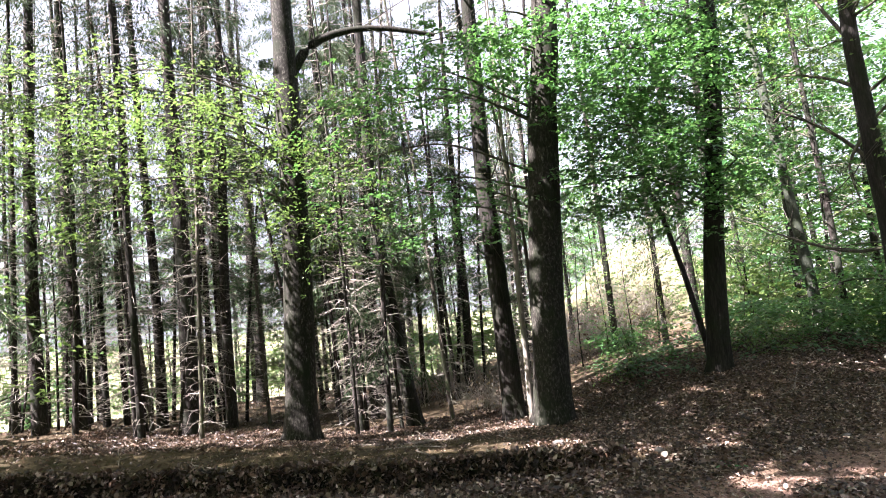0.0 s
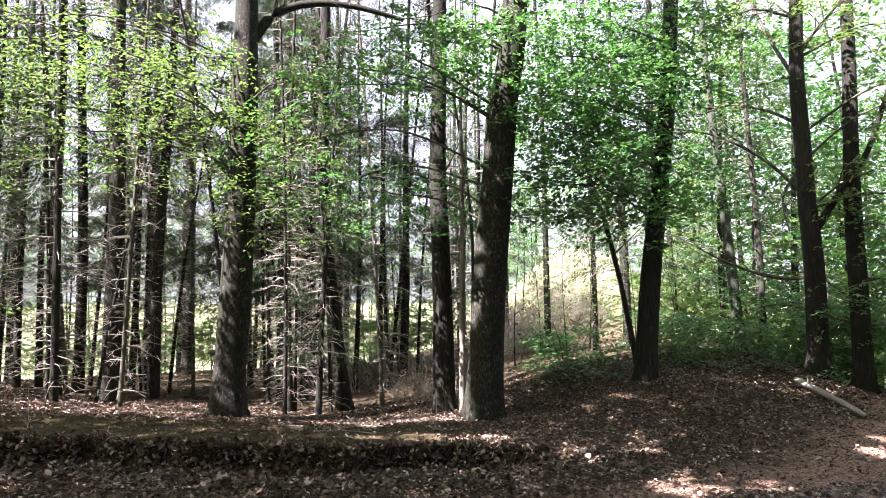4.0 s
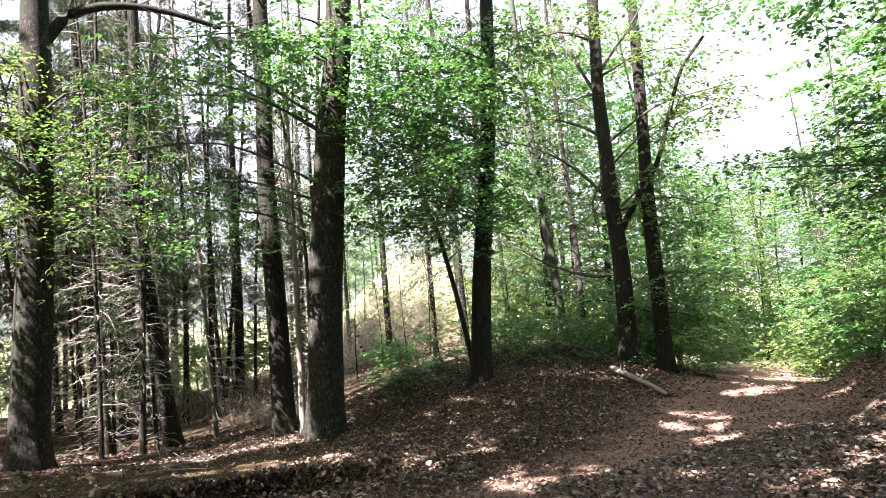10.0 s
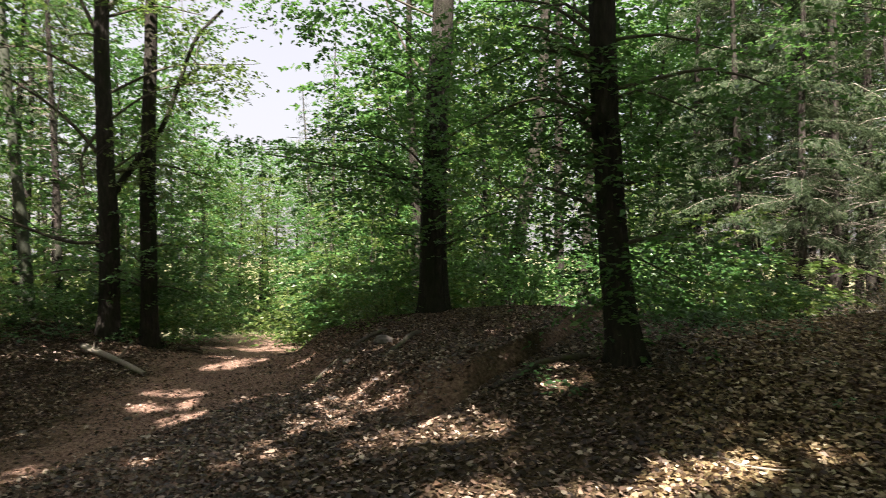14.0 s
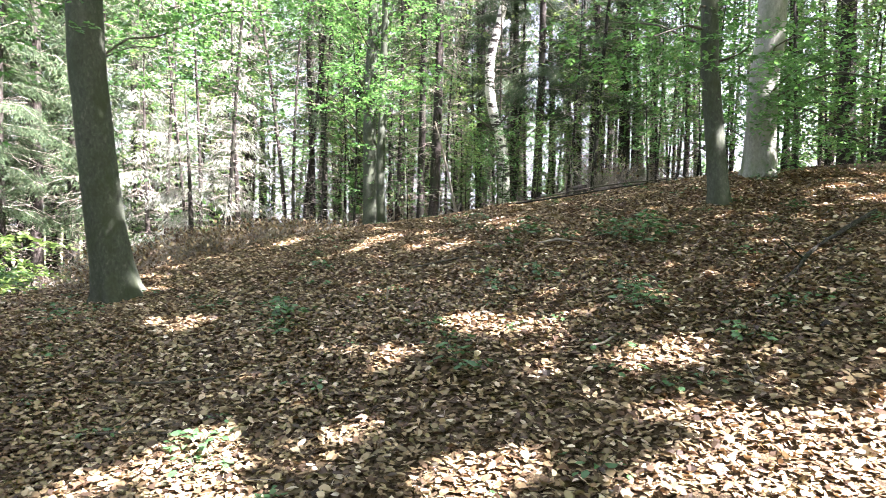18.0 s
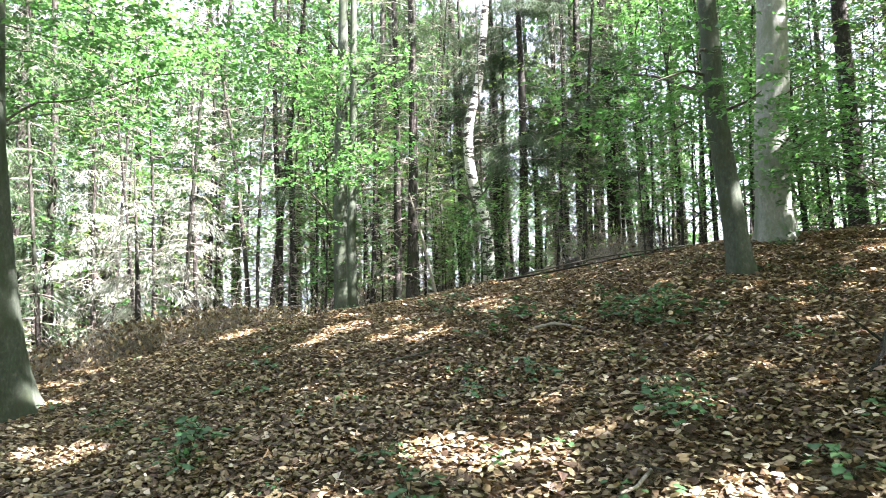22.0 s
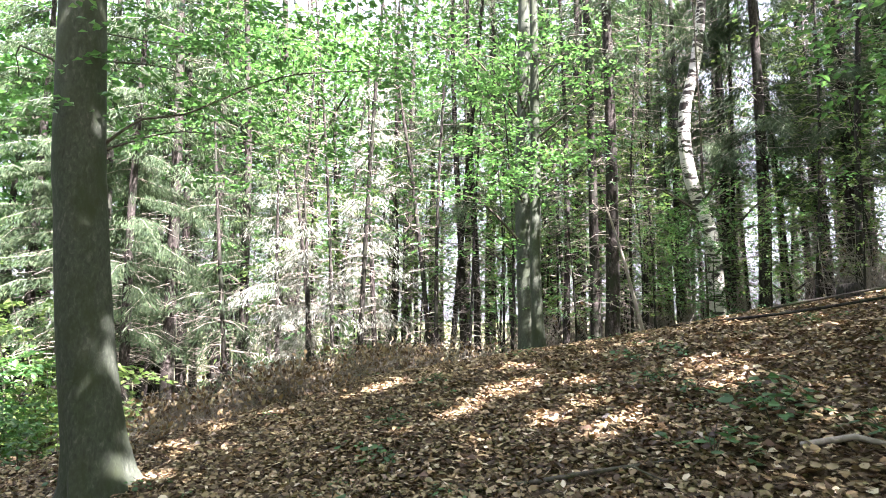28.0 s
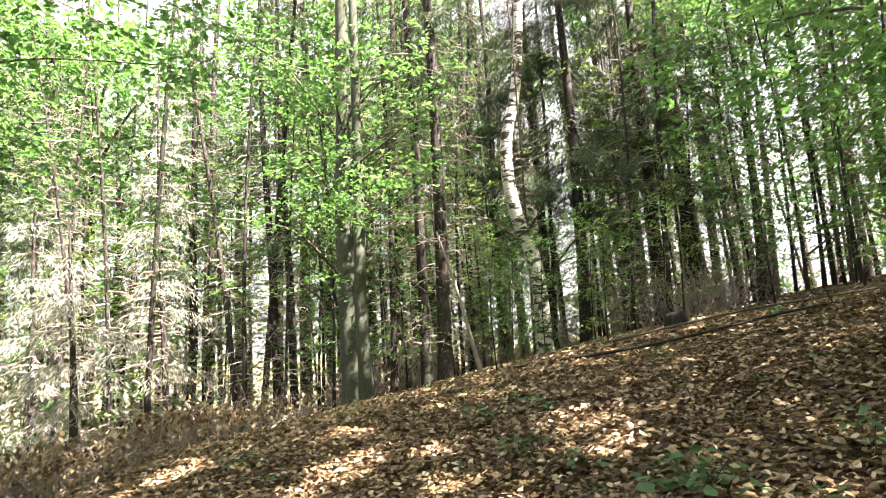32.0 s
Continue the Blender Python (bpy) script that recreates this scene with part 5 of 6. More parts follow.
# ---- high canopy added behind and above the walker, unseen, to shade the place ----
def shade_tree(x, y, cx, cy, reach, seed, n):
    """An unseen tall beech, added so that its wide crown shades lane and mound."""
    rng = np.random.default_rng(seed)
    tree = thing("beech_tree", x, y, "unseen tall beech added behind the lane, its wide leaf roof giving shade", "tree", "tall beeches behind the lane")
    gz = float(ground_z(x, y))
    ctrl = [(x, y, gz - 0.1, 0.24), (x + 0.1, y, gz + 5, 0.19), (x, y + 0.1, gz + 11, 0.08)]
    part("trunk", tube(ctrl, 12, 0.5, 0.6, 0.02, seed), BEECH, tree)
    clumps = rng.uniform(-1, 1, (n // 25, 3)) * np.array([reach, reach, 2.0]) + np.array([cx, cy, gz + 10.2])
    pos = np.repeat(clumps, 25, 0) + rng.normal(0, 1, (len(clumps) * 25, 3)) * np.array([0.6, 0.6, 0.3])
    pos = pos[~gap_mask(pos, False)]
    pos = pos[(np.hypot(pos[:, 0] - 3, pos[:, 1]) < 26)]
    k = len(pos)
    along = unit(rng.normal(0, 1, (k, 3)) * np.array([1, 1, 0.35]))
    up = unit(np.array([[0, 0, 1.0]]) + rng.normal(0, 0.4, (k, 3)))
    L = rng.uniform(0.16, 0.28, k)
    part("crown", leaves_at(pos, along, up, L, L * 0.7), LEAF, tree, shade=False)
    for j in range(4):
        a = j * 1.6 + seed
        tip = np.array([cx + reach * 0.8 * math.cos(a), cy + reach * 0.8 * math.sin(a), gz + 9.4 + (j % 3) * 0.7])
        mid = np.array([(x + cx) / 2 + reach * 0.3 * math.cos(a), (y + cy) / 2 + reach * 0.3 * math.sin(a), gz + 8.0])
        part("bough", tube([(x, y, gz + 5.5, 0.06), (*mid, 0.03), (*tip, 0.006)], 5, 0.6), LIMB, tree)


# the last crown is set sunward of the oak to keep it in shade
for k, (x, y, cx, cy, reach, n) in enumerate([(-8, -8, -4, -7, 4, 11500), (-11.5, -3.5, -9.5, -2.5, 4, 11000), (-8.5, -3, -3.5, -1.5, 4, 13000), (-12, -10, -9.5, -9, 4, 8000), (-6.5, -14, -3.5, -13, 4, 8000),
                                               (-9.5, 0.6, -5, 2.6, 3.6, 9500), (-13, 2, -10.5, 2.2, 3.0, 6000), (-3.5, -16, 2, -10.5, 4, 6000), (-7.5, -10.5, 1.5, -5, 4, 10000), (-7.5, -5.5, 0.5, -0.5, 4, 13000), (-9, 4, -1.2, 4.0, 2.8, 6200), (-8, -1, 2.2, 1.2, 2.6, 6500), (-6, 4.6, 1.7, 7.0, 1.9, 4600)]):
    shade_tree(x, y, cx, cy, reach, 300 + k, n)


def tall_kind(seed, height, reach, clumps):
    """A tall beech of the wood: a long bare trunk and a broken leaf roof of separate clumps."""
    rng = np.random.default_rng(seed)
    base = tagged(new("beech_tree"), "tall dark beech of the wood with a high broken crown", "tree", "tall beeches of the wood")
    ctrl = [(0.2 * math.sin(z * 0.4 + seed) * z / height, 0.2 * math.cos(z * 0.3 + seed) * z / height, z, 0.13 * (1 - 0.8 * max(z, 0) / height)) for z in np.linspace(-0.2, height, 7)]
    mesh_object("trunk", *tube(ctrl, 9, 0.5, 0.4, 0.02, seed), OAK, base, True)
    centres = []
    for k in range(clumps):
        a, r = rng.uniform(0, 6.3), reach * math.sqrt(rng.uniform(0.02, 1))
        centres.append((r * math.cos(a), r * math.sin(a), height - 0.5 - 0.28 * r - 3.6 * rng.uniform(0, 1) ** 1.3))
    centres = np.array(centres)
    for k in range(7):
        tip = centres[k]
        root = axis_at(ctrl, max(3.0, tip[2] - 1.6))
        mesh_object("bough", *tube([(*root, 0.05), (*((root + tip) / 2 + np.array([0, 0, 0.25])), 0.03), (*tip, 0.006)], 5, 0.5), LIMB, base, True)
    n = clumps * 34
    pos = np.repeat(centres, 34, 0) + rng.normal(0, 1, (n, 3)) * np.array([0.42, 0.42, 0.17])
    L = rng.uniform(0.13, 0.24, n)
    mesh_object("crown", *leaves_at(pos, unit(rng.normal(0, 1, (n, 3)) * np.array([1, 1, 0.35])), unit(np.array([[0, 0, 1.0]]) + rng.normal(0, 0.45, (n, 3))), L, L * 0.68), LEAF, base, False)
    return base


TALL = [tall_kind(350, 13, 3.6, 150), tall_kind(351, 11.5, 3.2, 130)]
_tall_used = [False, False]
rng = np.random.default_rng(352)
for a0, a1, r0, r1, n, gap in [(84, 178, 14.5, 27, 13, 3.6), (62, 84, 15, 30, 4, 3.0)]:
    kept = []
    inside = sector(a0, a1, r0, r1, 5.5)
    for _ in range(3000):
        x, y = inside(rng)
        clear = all(math.hypot(gx_ + TO_SUN[0] * (11 - gz_) / TO_SUN[2] - x, gy_ + TO_SUN[1] * (11 - gz_) / TO_SUN[2] - y) > 3.4 + gr_ for gx_, gy_, gz_, gr_ in ROOF_GAPS + TRUNK_GAPS)
        if clear and len(kept) < n and min([math.hypot(x - a, y - b) for a, b in kept] + [99]) > gap:
            kept.append((x, y))
            k = len(kept) % 2
            m = pose(x, y, float(ground_z(x, y)), rng.normal(0, 1.2), rng.normal(0, 1.2), rng.uniform(0, 360))
            tall = TALL[k] if not _tall_used[k] else copy_thing(TALL[k], m)
            _tall_used[k] = True
            tall.matrix_basis = m


# ---- leaf litter ----
def litter(name, label, inside, n, seed, lo, hi, mat, tilt=0.35, lift=0.02, curled=False):
    rng = np.random.default_rng(seed)
    xy = inside(rng, n)
    n = len(xy)
    pos = np.column_stack([xy, ground_z(xy[:, 0], xy[:, 1]) + lift * rng.uniform(0.2, 1.3, n)])
    a = rng.uniform(0, 6.3, n)
    along = unit(np.stack([np.cos(a), np.sin(a), rng.normal(0, tilt, n)], 1))
    up = unit(np.array([[0, 0, 1.0]]) + rng.normal(0, tilt, (n, 3)))
    L = rng.uniform(lo, hi, n)
    v, f = (curled_at(rng, pos, along, up, L, L * rng.uniform(0.38, 0.7, n)) if curled else leaves_at(pos, along, up, L, L * rng.uniform(0.5, 0.8, n), 0.3))
    return tagged(mesh_object(name, v, f, mat), label, "leaves", kind="stuff")


def box_region(x0, x1, y0, y1, keep=None):
    def pick(rng, n):
        xy = np.column_stack([rng.uniform(x0, x1, n), rng.uniform(y0, y1, n)])
        return xy if keep is None else xy[keep(rng, xy)]
    return pick


def off_lane(rng, xy):
    d = lane_distance(xy[:, 0], xy[:, 1])
    face = (xy[:, 0] < 2) & (np.abs(ground_z(xy[:, 0], xy[:, 1] + 0.12) - ground_z(xy[:, 0], xy[:, 1] - 0.12)) > 0.14) & (rng.uniform(0, 1, len(xy)) < 0.3)
    strip = smooth(0.05, 0.25, xy[:, 1] - verge_edge(xy[:, 0])) * smooth(8.2, 7.4, xy[:, 1]) * smooth(1.6, 0.2, xy[:, 0]) * 0.94
    return (rng.uniform(0, 1, len(xy)) < (0.06 + 0.94 * smooth(0.7, 2.0, d)) * (1 - strip)) & ~face


litter("leaf_litter", "brown fallen beech leaves covering the mound", box_region(1.2, 10.5, -10, 0.6), 185000, 1, 0.026, 0.066, LITTER, tilt=0.32, lift=0.02, curled=True)
litter("leaf_litter", "brown fallen leaves along the lane and its verge", box_region(-6, 9.5, 2.6, 10.6, off_lane), 185000, 2, 0.022, 0.06, SHADED_LITTER)


def off_face(rng, xy):
    toe = bank_distance(xy[:, 0], xy[:, 1])
    return rng.uniform(0, 1, len(xy)) > 0.25 * smooth(-0.1, 0.1, toe) * smooth(0.8, 0.4, toe)


def below_step(rng, xy):
    d = xy[:, 1] - verge_edge(xy[:, 0])
    return (rng.uniform(0, 1, len(xy)) < np.exp(-((d + 0.3) / 0.26) ** 2) * smooth(2.6, 0.5, xy[:, 0]))


litter("leaf_litter", "brown fallen leaves on the bank", box_region(2.2, 10.5, 0.2, 4.6, off_face), 52000, 3, 0.022, 0.06, SHADED_LITTER, curled=True)
litter("leaf_litter", "heap of brown leaves, coloured as in shade, drifted under the step of the verge", box_region(-7, 2.6, 4.2, 7.0, below_step), 44000, 7, 0.035, 0.085, SHADED_LITTER, tilt=0.5, lift=0.04, curled=True)
def on_step(rng, xy):
    return np.abs(xy[:, 1] - verge_edge(xy[:, 0]) + 0.03) < 0.11 * rng.uniform(0.2, 1, len(xy))


litter("leaf_litter", "leaves coloured as in shade, caught on the worn step of the verge", box_region(-7, 1.6, 5.6, 6.8, on_step), 70000, 8, 0.03, 0.075, SHADED_LITTER, tilt=0.9, lift=0.05, curled=True)
litter("leaf_litter", "crumbs of dead leaves trodden into the lane", box_region(-3, 9, 2.6, 9.0), 34000, 6, 0.01, 0.028, SHADED_LITTER)
litter("leaf_litter", "scattered brown leaves on the wood floor", box_region(-16, 22, -16, 22, off_lane), 60000, 4, 0.04, 0.09, SHADED_LITTER)


# ---- far woods all round ----
def far_woods():
    """The wood beyond, as a deep belt of loose clumps with gaps."""
    rng = np.random.default_rng(9)
    n = 2300
    a, r = rng.uniform(0, 2 * np.pi, n), rng.uniform(44, 62, n)
    x, y = 3 + r * np.sin(a), r * np.cos(a)
    z = ground_z(x, y) + 15 * rng.uniform(0, 1, n) ** 0.9
    low = (z < ground_z(x, y) + 4.5) & ((np.sin(a) < 0.2) & (np.cos(a) > 0.5) | (np.sin(a) > 0.8) & (np.cos(a) < 0.05)) & (rng.uniform(0, 1, n) < 0.7)
    head = np.degrees(np.arctan2(x - 2, y + 1))
    low |= (head > 64) & (head < 78) & (z > ground_z(x, y) + 2.5) & (z < ground_z(x, y) + 9)
    low |= ((head < 8) & (head > -60) | (head > 84) & (head < 160)) & (z < ground_z(x, y) + 6) & (rng.uniform(0, 1, n) < 0.85)
    low |= (head > 18) & (head < 42) & (z > ground_z(x, y) + 2.5) & (rng.uniform(0, 1, n) < 0.7)
    low |= ((head < 8) & (head > -60) | (head > 84) & (head < 122)) & (rng.uniform(0, 1, n) < np.where(z > ground_z(x, y) + 5, 0.45, 0.9)) | (head > 122) & (head < 170) & (rng.uniform(0, 1, n) < 0.5)
    keep = ~low & ~((lane_distance(x, y) < 7) & (z > ground_z(x, y) + 4))
    c = np.column_stack([x, y, z])[keep]
    pos = np.repeat(c, 26, 0) + rng.normal(0, 1, (len(c) * 26, 3)) * np.array([1.3, 1.3, 0.8])
    k = len(pos)
    L = rng.uniform(0.3, 0.6, k)
    v, f = leaves_at(pos, unit(rng.normal(0, 1, (k, 3)) * np.array([1, 1, 0.5])), unit(np.array([[0, 0, 1.0]]) + rng.normal(0, 0.7, (k, 3))), L, L * 0.6)
    tagged(mesh_object("far_woods", v, f, LEAF), "green edge of the far wood", "trees", kind="stuff")


far_woods()


def woods_behind():
    """The leafy wood that closes the place behind the lane."""
    rng = np.random.default_rng(19)
    n = 1500
    a, r = np.radians(rng.uniform(178, 318, n)), rng.uniform(13.5, 30, n)
    x, y = r * np.sin(a), r * np.cos(a)
    z = ground_z(x, y) + (2 + 0.55 * r) * rng.uniform(0.02, 1, n) ** 1.1
    c = np.column_stack([x, y, z])[lane_distance(x, y) > 2.5]
    pos = np.repeat(c, 30, 0) + rng.normal(0, 1, (len(c) * 30, 3)) * np.array([0.8, 0.8, 0.4])
    k = len(pos)
    L = rng.uniform(0.16, 0.34, k)
    v, f = leaves_at(pos, unit(rng.normal(0, 1, (k, 3)) * np.array([1, 1, 0.5])), unit(np.array([[0, 0, 1.0]]) + rng.normal(0, 0.7, (k, 3))), L, L * 0.65)
    tagged(mesh_object("woods_behind", v, f, LEAF), "green leaf wall of the wood behind the lane", "trees", kind="stuff")


woods_behind()


# ---- small plants, brush and dead wood ----
def seedling_kind(seed, high, leaves, size, mat, label, group):
    """A low woodland plant: a thin stem and a few broad leaves held out flat."""
    rng = np.random.default_rng(seed)
    base = tagged(new("seedling"), label, "plant", group)
    for k in range(3):
        a = rng.uniform(0, 6.3)
        tip = (0.10 * math.cos(a), 0.10 * math.sin(a), high * rng.uniform(0.7, 1))
        mesh_object("stem", *tube([(0, 0, -0.02, 0.003), (tip[0] * 0.4, tip[1] * 0.4, tip[2] * 0.6, 0.0025), (*tip, 0.001)], 4, 0.1), LIMB, base, True)
    a = rng.uniform(0, 6.3, leaves)
    r = rng.uniform(0.03, 0.2, leaves)
    pos = np.stack([r * np.cos(a), r * np.sin(a), high * rng.uniform(0.4, 1.05, leaves) - r * 0.2], 1)
    along = unit(np.stack([np.cos(a), np.sin(a), rng.normal(-0.15, 0.2, leaves)], 1))
    up = unit(np.array([[0, 0, 1.0]]) + rng.normal(0, 0.25, (leaves, 3)))
    L = size * rng.uniform(0.7, 1.3, leaves)
    tagged(mesh_object("leaf_rosette", *curled_at(rng, pos, along, up, L, L * 0.62), mat, base, False), kind="stuff")
    return base


PLANTS = [seedling_kind(500, 0.12, 26, 0.06, HERB, "low green seedling among the fallen leaves", "seedlings on the mound"),
          seedling_kind(501, 0.2, 48, 0.055, HERB, "bushy green seedling among the fallen leaves", "seedlings on the mound"),
          seedling_kind(502, 0.08, 11, 0.05, HERB, "small green seedling among the fallen leaves", "seedlings on the mound")]
_plant_used = [False] * 3


def seedling(k, x, y, turn, scale):
    m = pose(x, y, float(ground_z(x, y)) + 0.01, 0, 0, turn)
    ob = PLANTS[k] if not _plant_used[k] else copy_thing(PLANTS[k], m)
    _plant_used[k] = True
    ob.matrix_basis = m
    ob.scale = (scale, scale, scale)


for x, y, k, s in [(5.3, -2.45, 1, 1.1), (5.5, -2.6, 0, 1.2), (5.1, -2.35, 0, 1.0), (4.19, -5.67, 1, 1.2), (4.4, -5.5, 1, 1.0), (4.0, -5.45, 0, 1.3), (4.3, -5.9, 1, 1.1), (3.9, -5.8, 0, 1.1), (2.37, -4.19, 0, 1.0), (3.47, -2.88, 0, 1.1), (3.09, -4.11, 1, 1.0), (3.2, -4.3, 1, 0.9), (5.17, -5.06, 1, 1.2),
                   (5.3, -5.2, 0, 1.1), (4.86, -5.82, 1, 0.9), (6.21, -3.1, 2, 1.3), (5.17, -4.7, 0, 1.2), (4.22, -4.32, 0, 1.0), (2.96, -3.57, 2, 1.0), (6.3, -2.2, 0, 0.9), (6.8, -1.0, 1, 1.0), (5.0, 1.6, 1, 0.9), (4.9, 1.3, 0, 1.0), (2.2, 5.3, 2, 0.8), (-2.6, 4.9, 2, 0.9)]:
    seedling(k, x, y, (x * 211 + y * 57) % 360, s)
rng = np.random.default_rng(510)
for _ in range(150):
    x, y = rng.uniform(1.4, 10.2), rng.uniform(-9.5, -0.3)
    seedling(int(rng.choice([0, 2, 2])), x, y, rng.uniform(0, 360), rng.uniform(0.5, 1.0))
for _ in range(50):
    a, r = rng.uniform(0, 6.3), rng.uniform(0, 1)
    x, y = 8.2 + 1.6 * r * math.cos(a), 0.6 + 1.8 * r * math.sin(a)
    seedling(int(rng.choice([0, 1, 2])), x, y, rng.uniform(0, 360), rng.uniform(0.7, 1.3))
for _ in range(70):
    x, y = rng.uniform(2.4, 7.0), rng.uniform(9.0, 11.5)
    seedling(int(rng.choice([0, 1, 2])), x, y, rng.uniform(0, 360), rng.uniform(0.8, 1.6))


def brush_kind(seed, wide, high, count, label, leaves=5):
    """Dry brushwood: a tangle of thin dead stems with shrivelled brown leaves."""
    rng = np.random.default_rng(seed)
    base = tagged(new("dry_brush"), label, "brushwood", "dry brush on the crest")
    stems = []
    for k in range(count):
        a, b = rng.uniform(0, 6.3), rng.uniform(0, 6.3)
        r = wide * math.sqrt(rng.uniform(0, 1))
        p = np.array([r * math.cos(a), r * math.sin(a), -0.05])
        d = np.array([math.cos(b) * rng.uniform(0.1, 0.7), math.sin(b) * rng.uniform(0.1, 0.7), rng.uniform(0.35, 1.0)]) * high
        m = p + d * 0.55 + rng.normal(0, 0.05, 3)
        stems.append(tube([(*p, 0.006), (*m, 0.004), (*(p + d), 0.0015)], 3, 9))
        for u in (0.5, 0.75):
            q = p + d * u
            stems.append(tube([(*q, 0.003), (*(q + rng.normal(0, 0.14, 3)), 0.001)], 3, 9))
    tagged(mesh_object("twig_tangle", *joined(stems), TWIG, base, True), "thin dry stems", kind="stuff")
    n = count * leaves
    pos = rng.normal(0, 1, (n, 3)) * np.array([wide * 0.5, wide * 0.5, 0]) + np.column_stack([np.zeros(n), np.zeros(n), high * rng.uniform(0.02, 0.75, n)])
    L = rng.uniform(0.04, 0.09, n)
    tagged(mesh_object("dead_foliage", *curled_at(rng, pos, unit(rng.normal(0, 1, (n, 3))), unit(rng.normal(0, 1, (n, 3))), L, L * 0.5), LITTER, base, False), "shrivelled brown leaves", kind="stuff")
    return base


BRUSH = [brush_kind(520, 0.5, 0.55, 46, "tangle of dry brown bracken on the crest"), brush_kind(521, 0.6, 1.0, 50, "pale dry brushwood standing among the trunks", 1)]
_brush_used = [False, False]


def brush(k, x, y, turn, scale):
    m = pose(x, y, float(ground_z(x, y)), 0, 0, turn)
    ob = BRUSH[k] if not _brush_used[k] else copy_thing(BRUSH[k], m)
    _brush_used[k] = True
    ob.matrix_basis = m
    ob.scale = (scale, scale, scale)


rng = np.random.default_rng(525)
for k in range(26):
    u = k / 25
    brush(0, 9.3 + 1.5 * u + rng.normal(0, 0.3), -1.6 - 3.6 * u + rng.normal(0, 0.25), rng.uniform(0, 360), rng.uniform(0.6, 1.0))
for k in range(70):
    a, r = radians(rng.uniform(88, 150)), rng.uniform(13.0, 20)
    brush(1, 1 + r * math.sin(a), -1 + r * math.cos(a), rng.uniform(0, 360), rng.uniform(0.7, 1.4))
for k in range(12):
    a, r = radians(rng.uniform(-6, 10)), rng.uniform(10.4, 15)
    brush(1, r * math.sin(a), r * math.cos(a), rng.uniform(0, 360), rng.uniform(0.6, 1.2))
for k in range(22):
    a, r = radians(rng.uniform(11.5, 19.5)), rng.uniform(15, 26)
    brush(1, r * math.sin(a), r * math.cos(a), rng.uniform(0, 360), rng.uniform(0.9, 1.7))


def stick(label, pts, r, mat=TWIG, name="fallen_branch", forks=1, seed=1):
    """A fallen branch that lies on the litter, with a stub or two."""
    rng = np.random.default_rng(seed)
    line = [(x, y, float(ground_z(x, y)) + r * 0.7 + lift, r * (1 - 0.5 * k / len(pts))) for k, (x, y, lift) in enumerate(pts)]
    ob = mesh_object(name, *tube(line, 8, 0.12, 0, 0.06, seed), mat, None, True)
    tagged(ob, label, "branch", "dead wood on the ground")
    for _ in range(forks):
        k = rng.integers(0, len(line) - 1)
        p = np.array(line[k][:3]) * 0.5 + np.array(line[k + 1][:3]) * 0.5
        d = rng.normal(0, 0.12, 3) + np.array([0, 0, 0.08])
        mesh_object("stub", *tube([(*p, r * 0.5), (*(p + d), r * 0.2)], 5, 0.1), mat, ob, True)
    return ob


stick("pale bent dead branch on the fallen leaves", [(4.95, -4.98, 0.0), (4.8, -5.12, 0.03), (4.6, -5.24, 0.0)], 0.018, seed=2)
stick("dark dead branch lying on the fallen leaves", [(5.7, -3.95, 0.0), (5.5, -4.2, 0.02), (5.25, -4.6, 0.0)], 0.014, LIMB, seed=3)
stick("long dead pole lying along the crest", [(8.4, -7.0, 0.02), (7.1, -7.45, 0.05), (6.4, -8.3, 0.05), (5.9, -9.1, 0.0)], 0.016, OAK, "fallen_log", 2, seed=4)
stick("grey dead pole lying along the crest", [(7.9, -7.9, 0.05), (6.9, -8.5, 0.1), (6.0, -9.3, 0.05)], 0.013, LIMB, "fallen_log", 2, seed=5)
stick("mossy dead branch half sunk in the leaves", [(2.8, -7.3, 0.02), (2.75, -6.5, 0.03), (2.7, -5.7, 0.01), (2.62, -5.4, 0.01), (2.6, -5.1, 0.0)], 0.022, OAK, "fallen_log", 2, seed=6)
stick("thin grey stick on the fallen leaves", [(3.0, -3.75, 0.0), (2.93, -3.55, 0.06), (2.9, -3.4, 0.12)], 0.009, seed=7)
stick("pale upright twig stuck in the leaves", [(4.98, -3.25, 0.0), (4.98, -3.26, 0.06), (4.99, -3.26, 0.13)], 0.01, forks=0, seed=8)
stick("thin dark stick on the fallen leaves", [(4.6, -0.9, 0.0), (4.2, -1.3, 0.01), (3.75, -1.55, 0.0)], 0.01, LIMB, seed=9)
stick("thin dark stick on the fallen leaves", [(5.3, -1.1, 0.0), (4.9, -1.5, 0.02), (4.6, -2.0, 0.0)], 0.011, LIMB, seed=10)
stick("pale split log along the edge of the lane", [(5.89, 8.67, 0.08), (5.94, 8.22, 0.05), (5.88, 7.68, 0.03), (5.84, 7.29, 0.00)], 0.05, TWIG, "fallen_log", 3, seed=11)
stick("pale log along the edge of the lane", [(7.6, 8.75, 0.05), (8.0, 8.9, 0.03), (8.3, 9.0, 0.0)], 0.03, LIMB, "fallen_log", 2, seed=12)
stick("thin pale twig standing up from the lane edge", [(3.05, 3.3, 0.0), (3.1, 3.28, 0.1), (3.16, 3.26, 0.2)], 0.006, seed=13)
rng = np.random.default_rng(530)
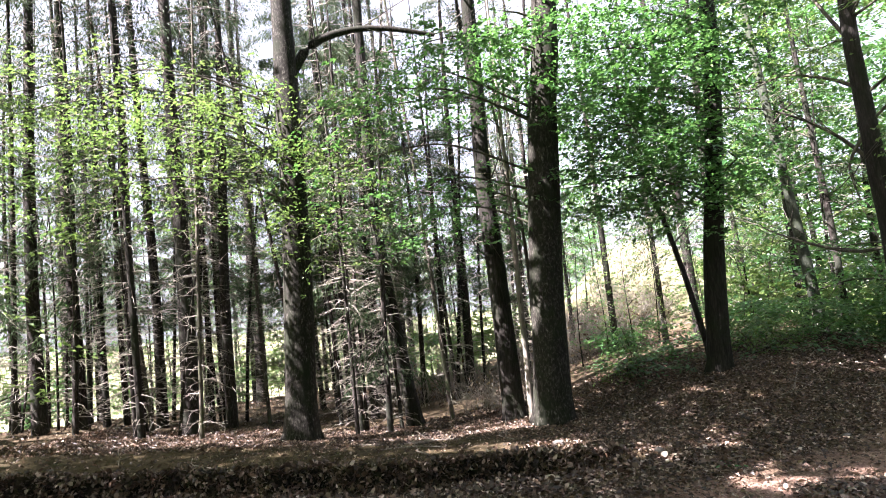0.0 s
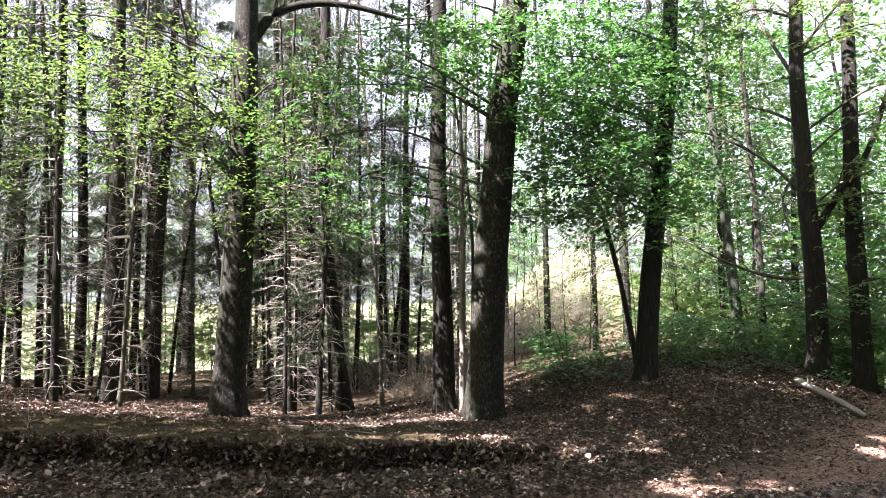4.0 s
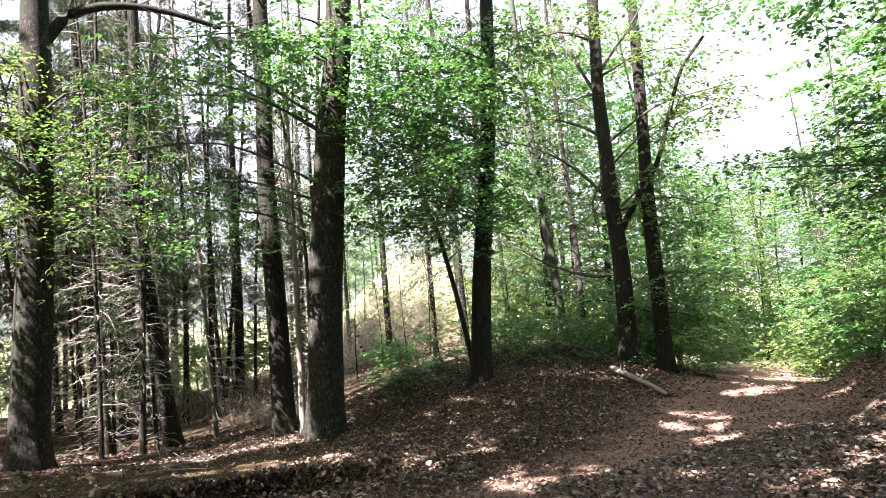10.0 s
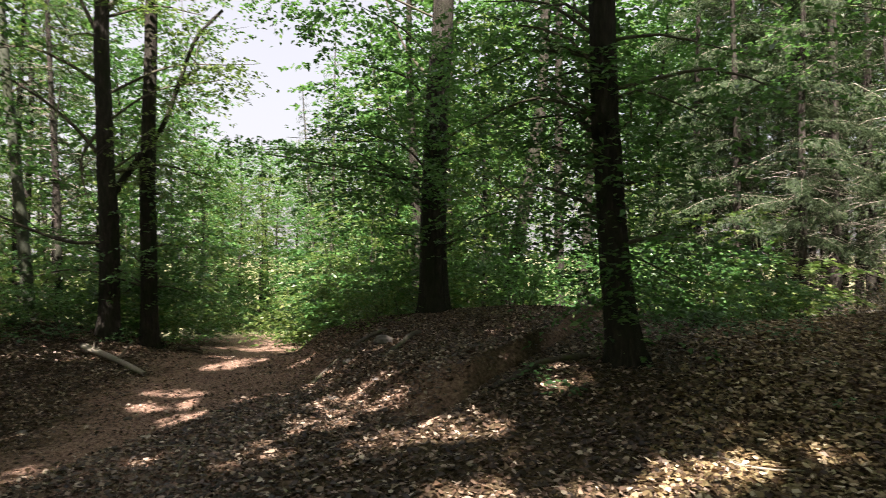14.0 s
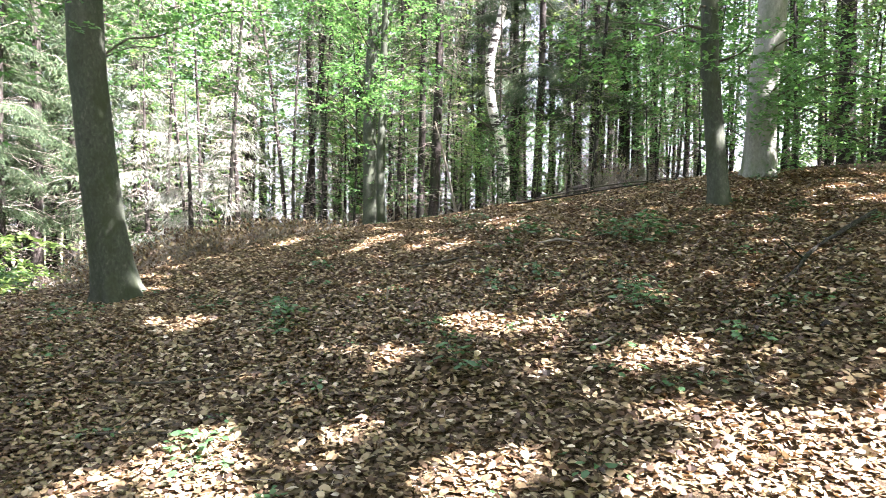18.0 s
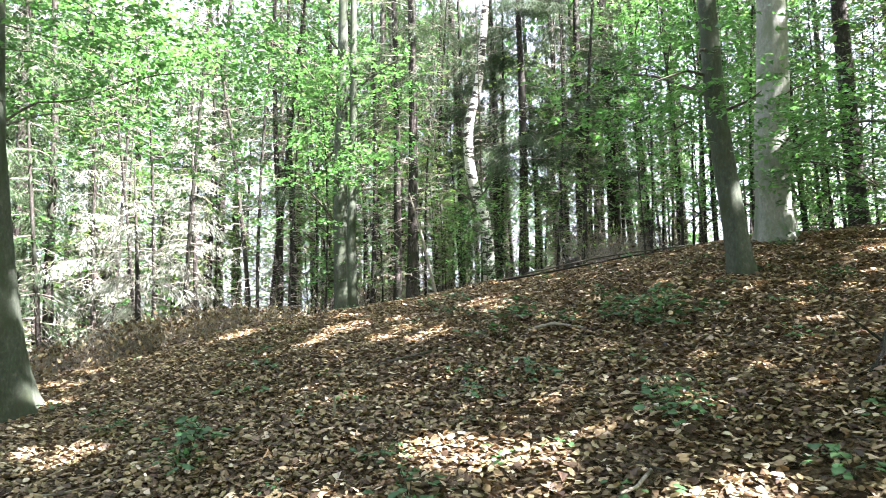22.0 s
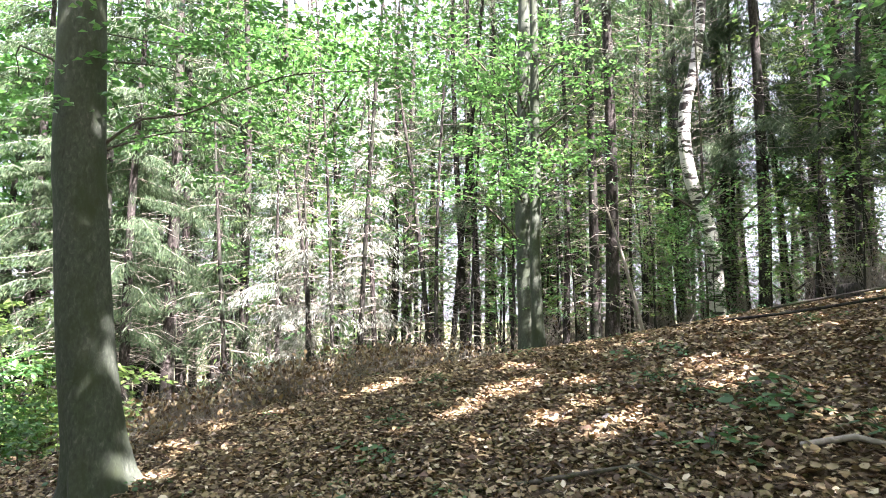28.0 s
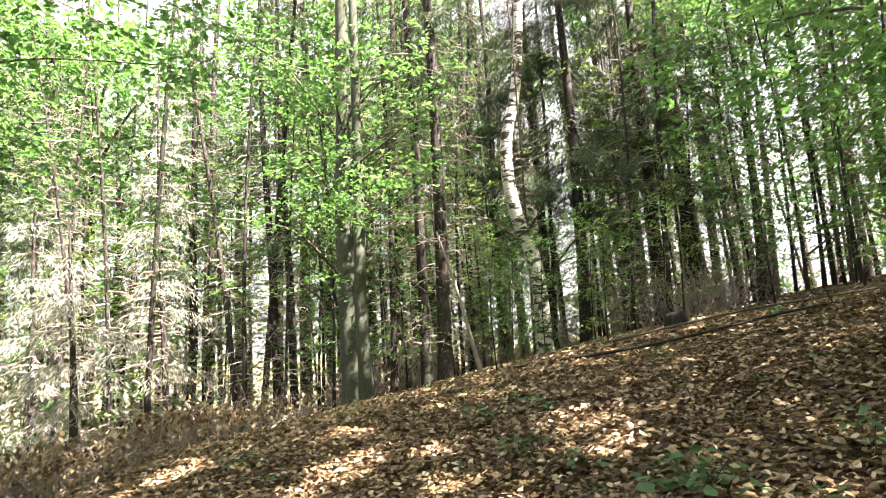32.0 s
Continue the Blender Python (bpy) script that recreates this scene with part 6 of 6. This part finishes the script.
for k in range(36):
    x, y = rng.uniform(1.6, 9.6), rng.uniform(-9, 1.5)
    a, ln = rng.uniform(0, 6.3), rng.uniform(0.15, 0.6)
    stick("thin dry twig on the fallen leaves", [(x, y, 0.0), (x + ln * 0.5 * math.cos(a), y + ln * 0.5 * math.sin(a), 0.015), (x + ln * math.cos(a + 0.3), y + ln * math.sin(a + 0.3), 0.0)], rng.uniform(0.004, 0.008), TWIG if k % 2 else LIMB, "dry_twig", 1, 540 + k)
for k in range(30):
    x, y = rng.uniform(-4.5, 5.5), rng.uniform(6.9, 8.2)
    a, ln = rng.uniform(0, 6.3), rng.uniform(0.2, 0.8)
    stick("thin dry twig on the verge", [(x, y, 0.0), (x + ln * 0.5 * math.cos(a), y + ln * 0.5 * math.sin(a), 0.015), (x + ln * math.cos(a + 0.3), y + ln * math.sin(a + 0.3), 0.0)], rng.uniform(0.005, 0.011), TWIG if k % 3 else LIMB, "dry_twig", 1, 580 + k)


def stump(x, y, r, h):
    ob = thing("tree_stump", x, y, "charred black stump behind the fallen poles", "stump")
    z = float(ground_z(x, y))
    part("bole", tube([(x, y, z - 0.1, r * 1.1), (x + 0.02, y, z + h * 0.5, r * 0.95), (x + 0.03, y, z + h, r * 0.85), (x + 0.03, y, z + h + 0.01, 0.01)], 14, 0.1, 0.5, 0.06, 7), OAK, ob)


stump(7.85, -8.95, 0.12, 0.17)


def stone(x, y, s, seed):
    rng = np.random.default_rng(seed)
    bm = bmesh.new()
    bmesh.ops.create_icosphere(bm, subdivisions=2, radius=s)
    for v in bm.verts:
        v.co = Vector((v.co.x * 1.2, v.co.y * 0.9, v.co.z * 0.6)) * (1 + 0.18 * noise.noise(v.co * 3 / s + Vector((seed, 0, 0))))
    me = bpy.data.meshes.new("stone")
    bm.to_mesh(me)
    bm.free()
    me.materials.append(STONE)
    ob = new("stone", me)
    ob.location = (x, y, float(ground_z(x, y)) + s * 0.2)
    ob.rotation_euler = (0, 0, rng.uniform(0, 6.3))
    tagged(ob, "grey weathered stone set in the earth", "stone", "stones by the lane")


for k, (x, y, s) in enumerate([(6.5, 3.95, 0.13), (6.0, 4.1, 0.07), (1.85, 6.05, 0.05), (3.6, 6.0, 0.05), (1.0, 6.6, 0.06), (5.1, 3.6, 0.05), (4.3, 5.5, 0.04), (3.3, 3.9, 0.035), (2.6, 4.3, 0.03)]):
    stone(x, y, s, k)


def root(pts, r, seed):
    line = [(x, y, float(ground_z(x, y)) + lift, r * (1 - 0.6 * k / len(pts))) for k, (x, y, lift) in enumerate(pts)]
    tagged(mesh_object("exposed_root", *tube(line, 8, 0.1, 0, 0.08, seed), LIMB, None, True), "bare tree root crossing the worn bank", "root", "roots on the bank")


root([(6.9, 3.7, 0.02), (6.5, 3.6, 0.05), (6.1, 3.55, 0.02), (5.7, 3.6, -0.02)], 0.035, 1)
root([(7.1, 4.3, 0.02), (6.7, 4.35, 0.05), (6.2, 4.5, 0.02), (5.9, 4.6, -0.02)], 0.03, 2)
root([(5.9, 1.4, 0.03), (5.5, 1.7, 0.05), (5.1, 1.8, 0.03), (4.7, 2.0, -0.02)], 0.03, 3)
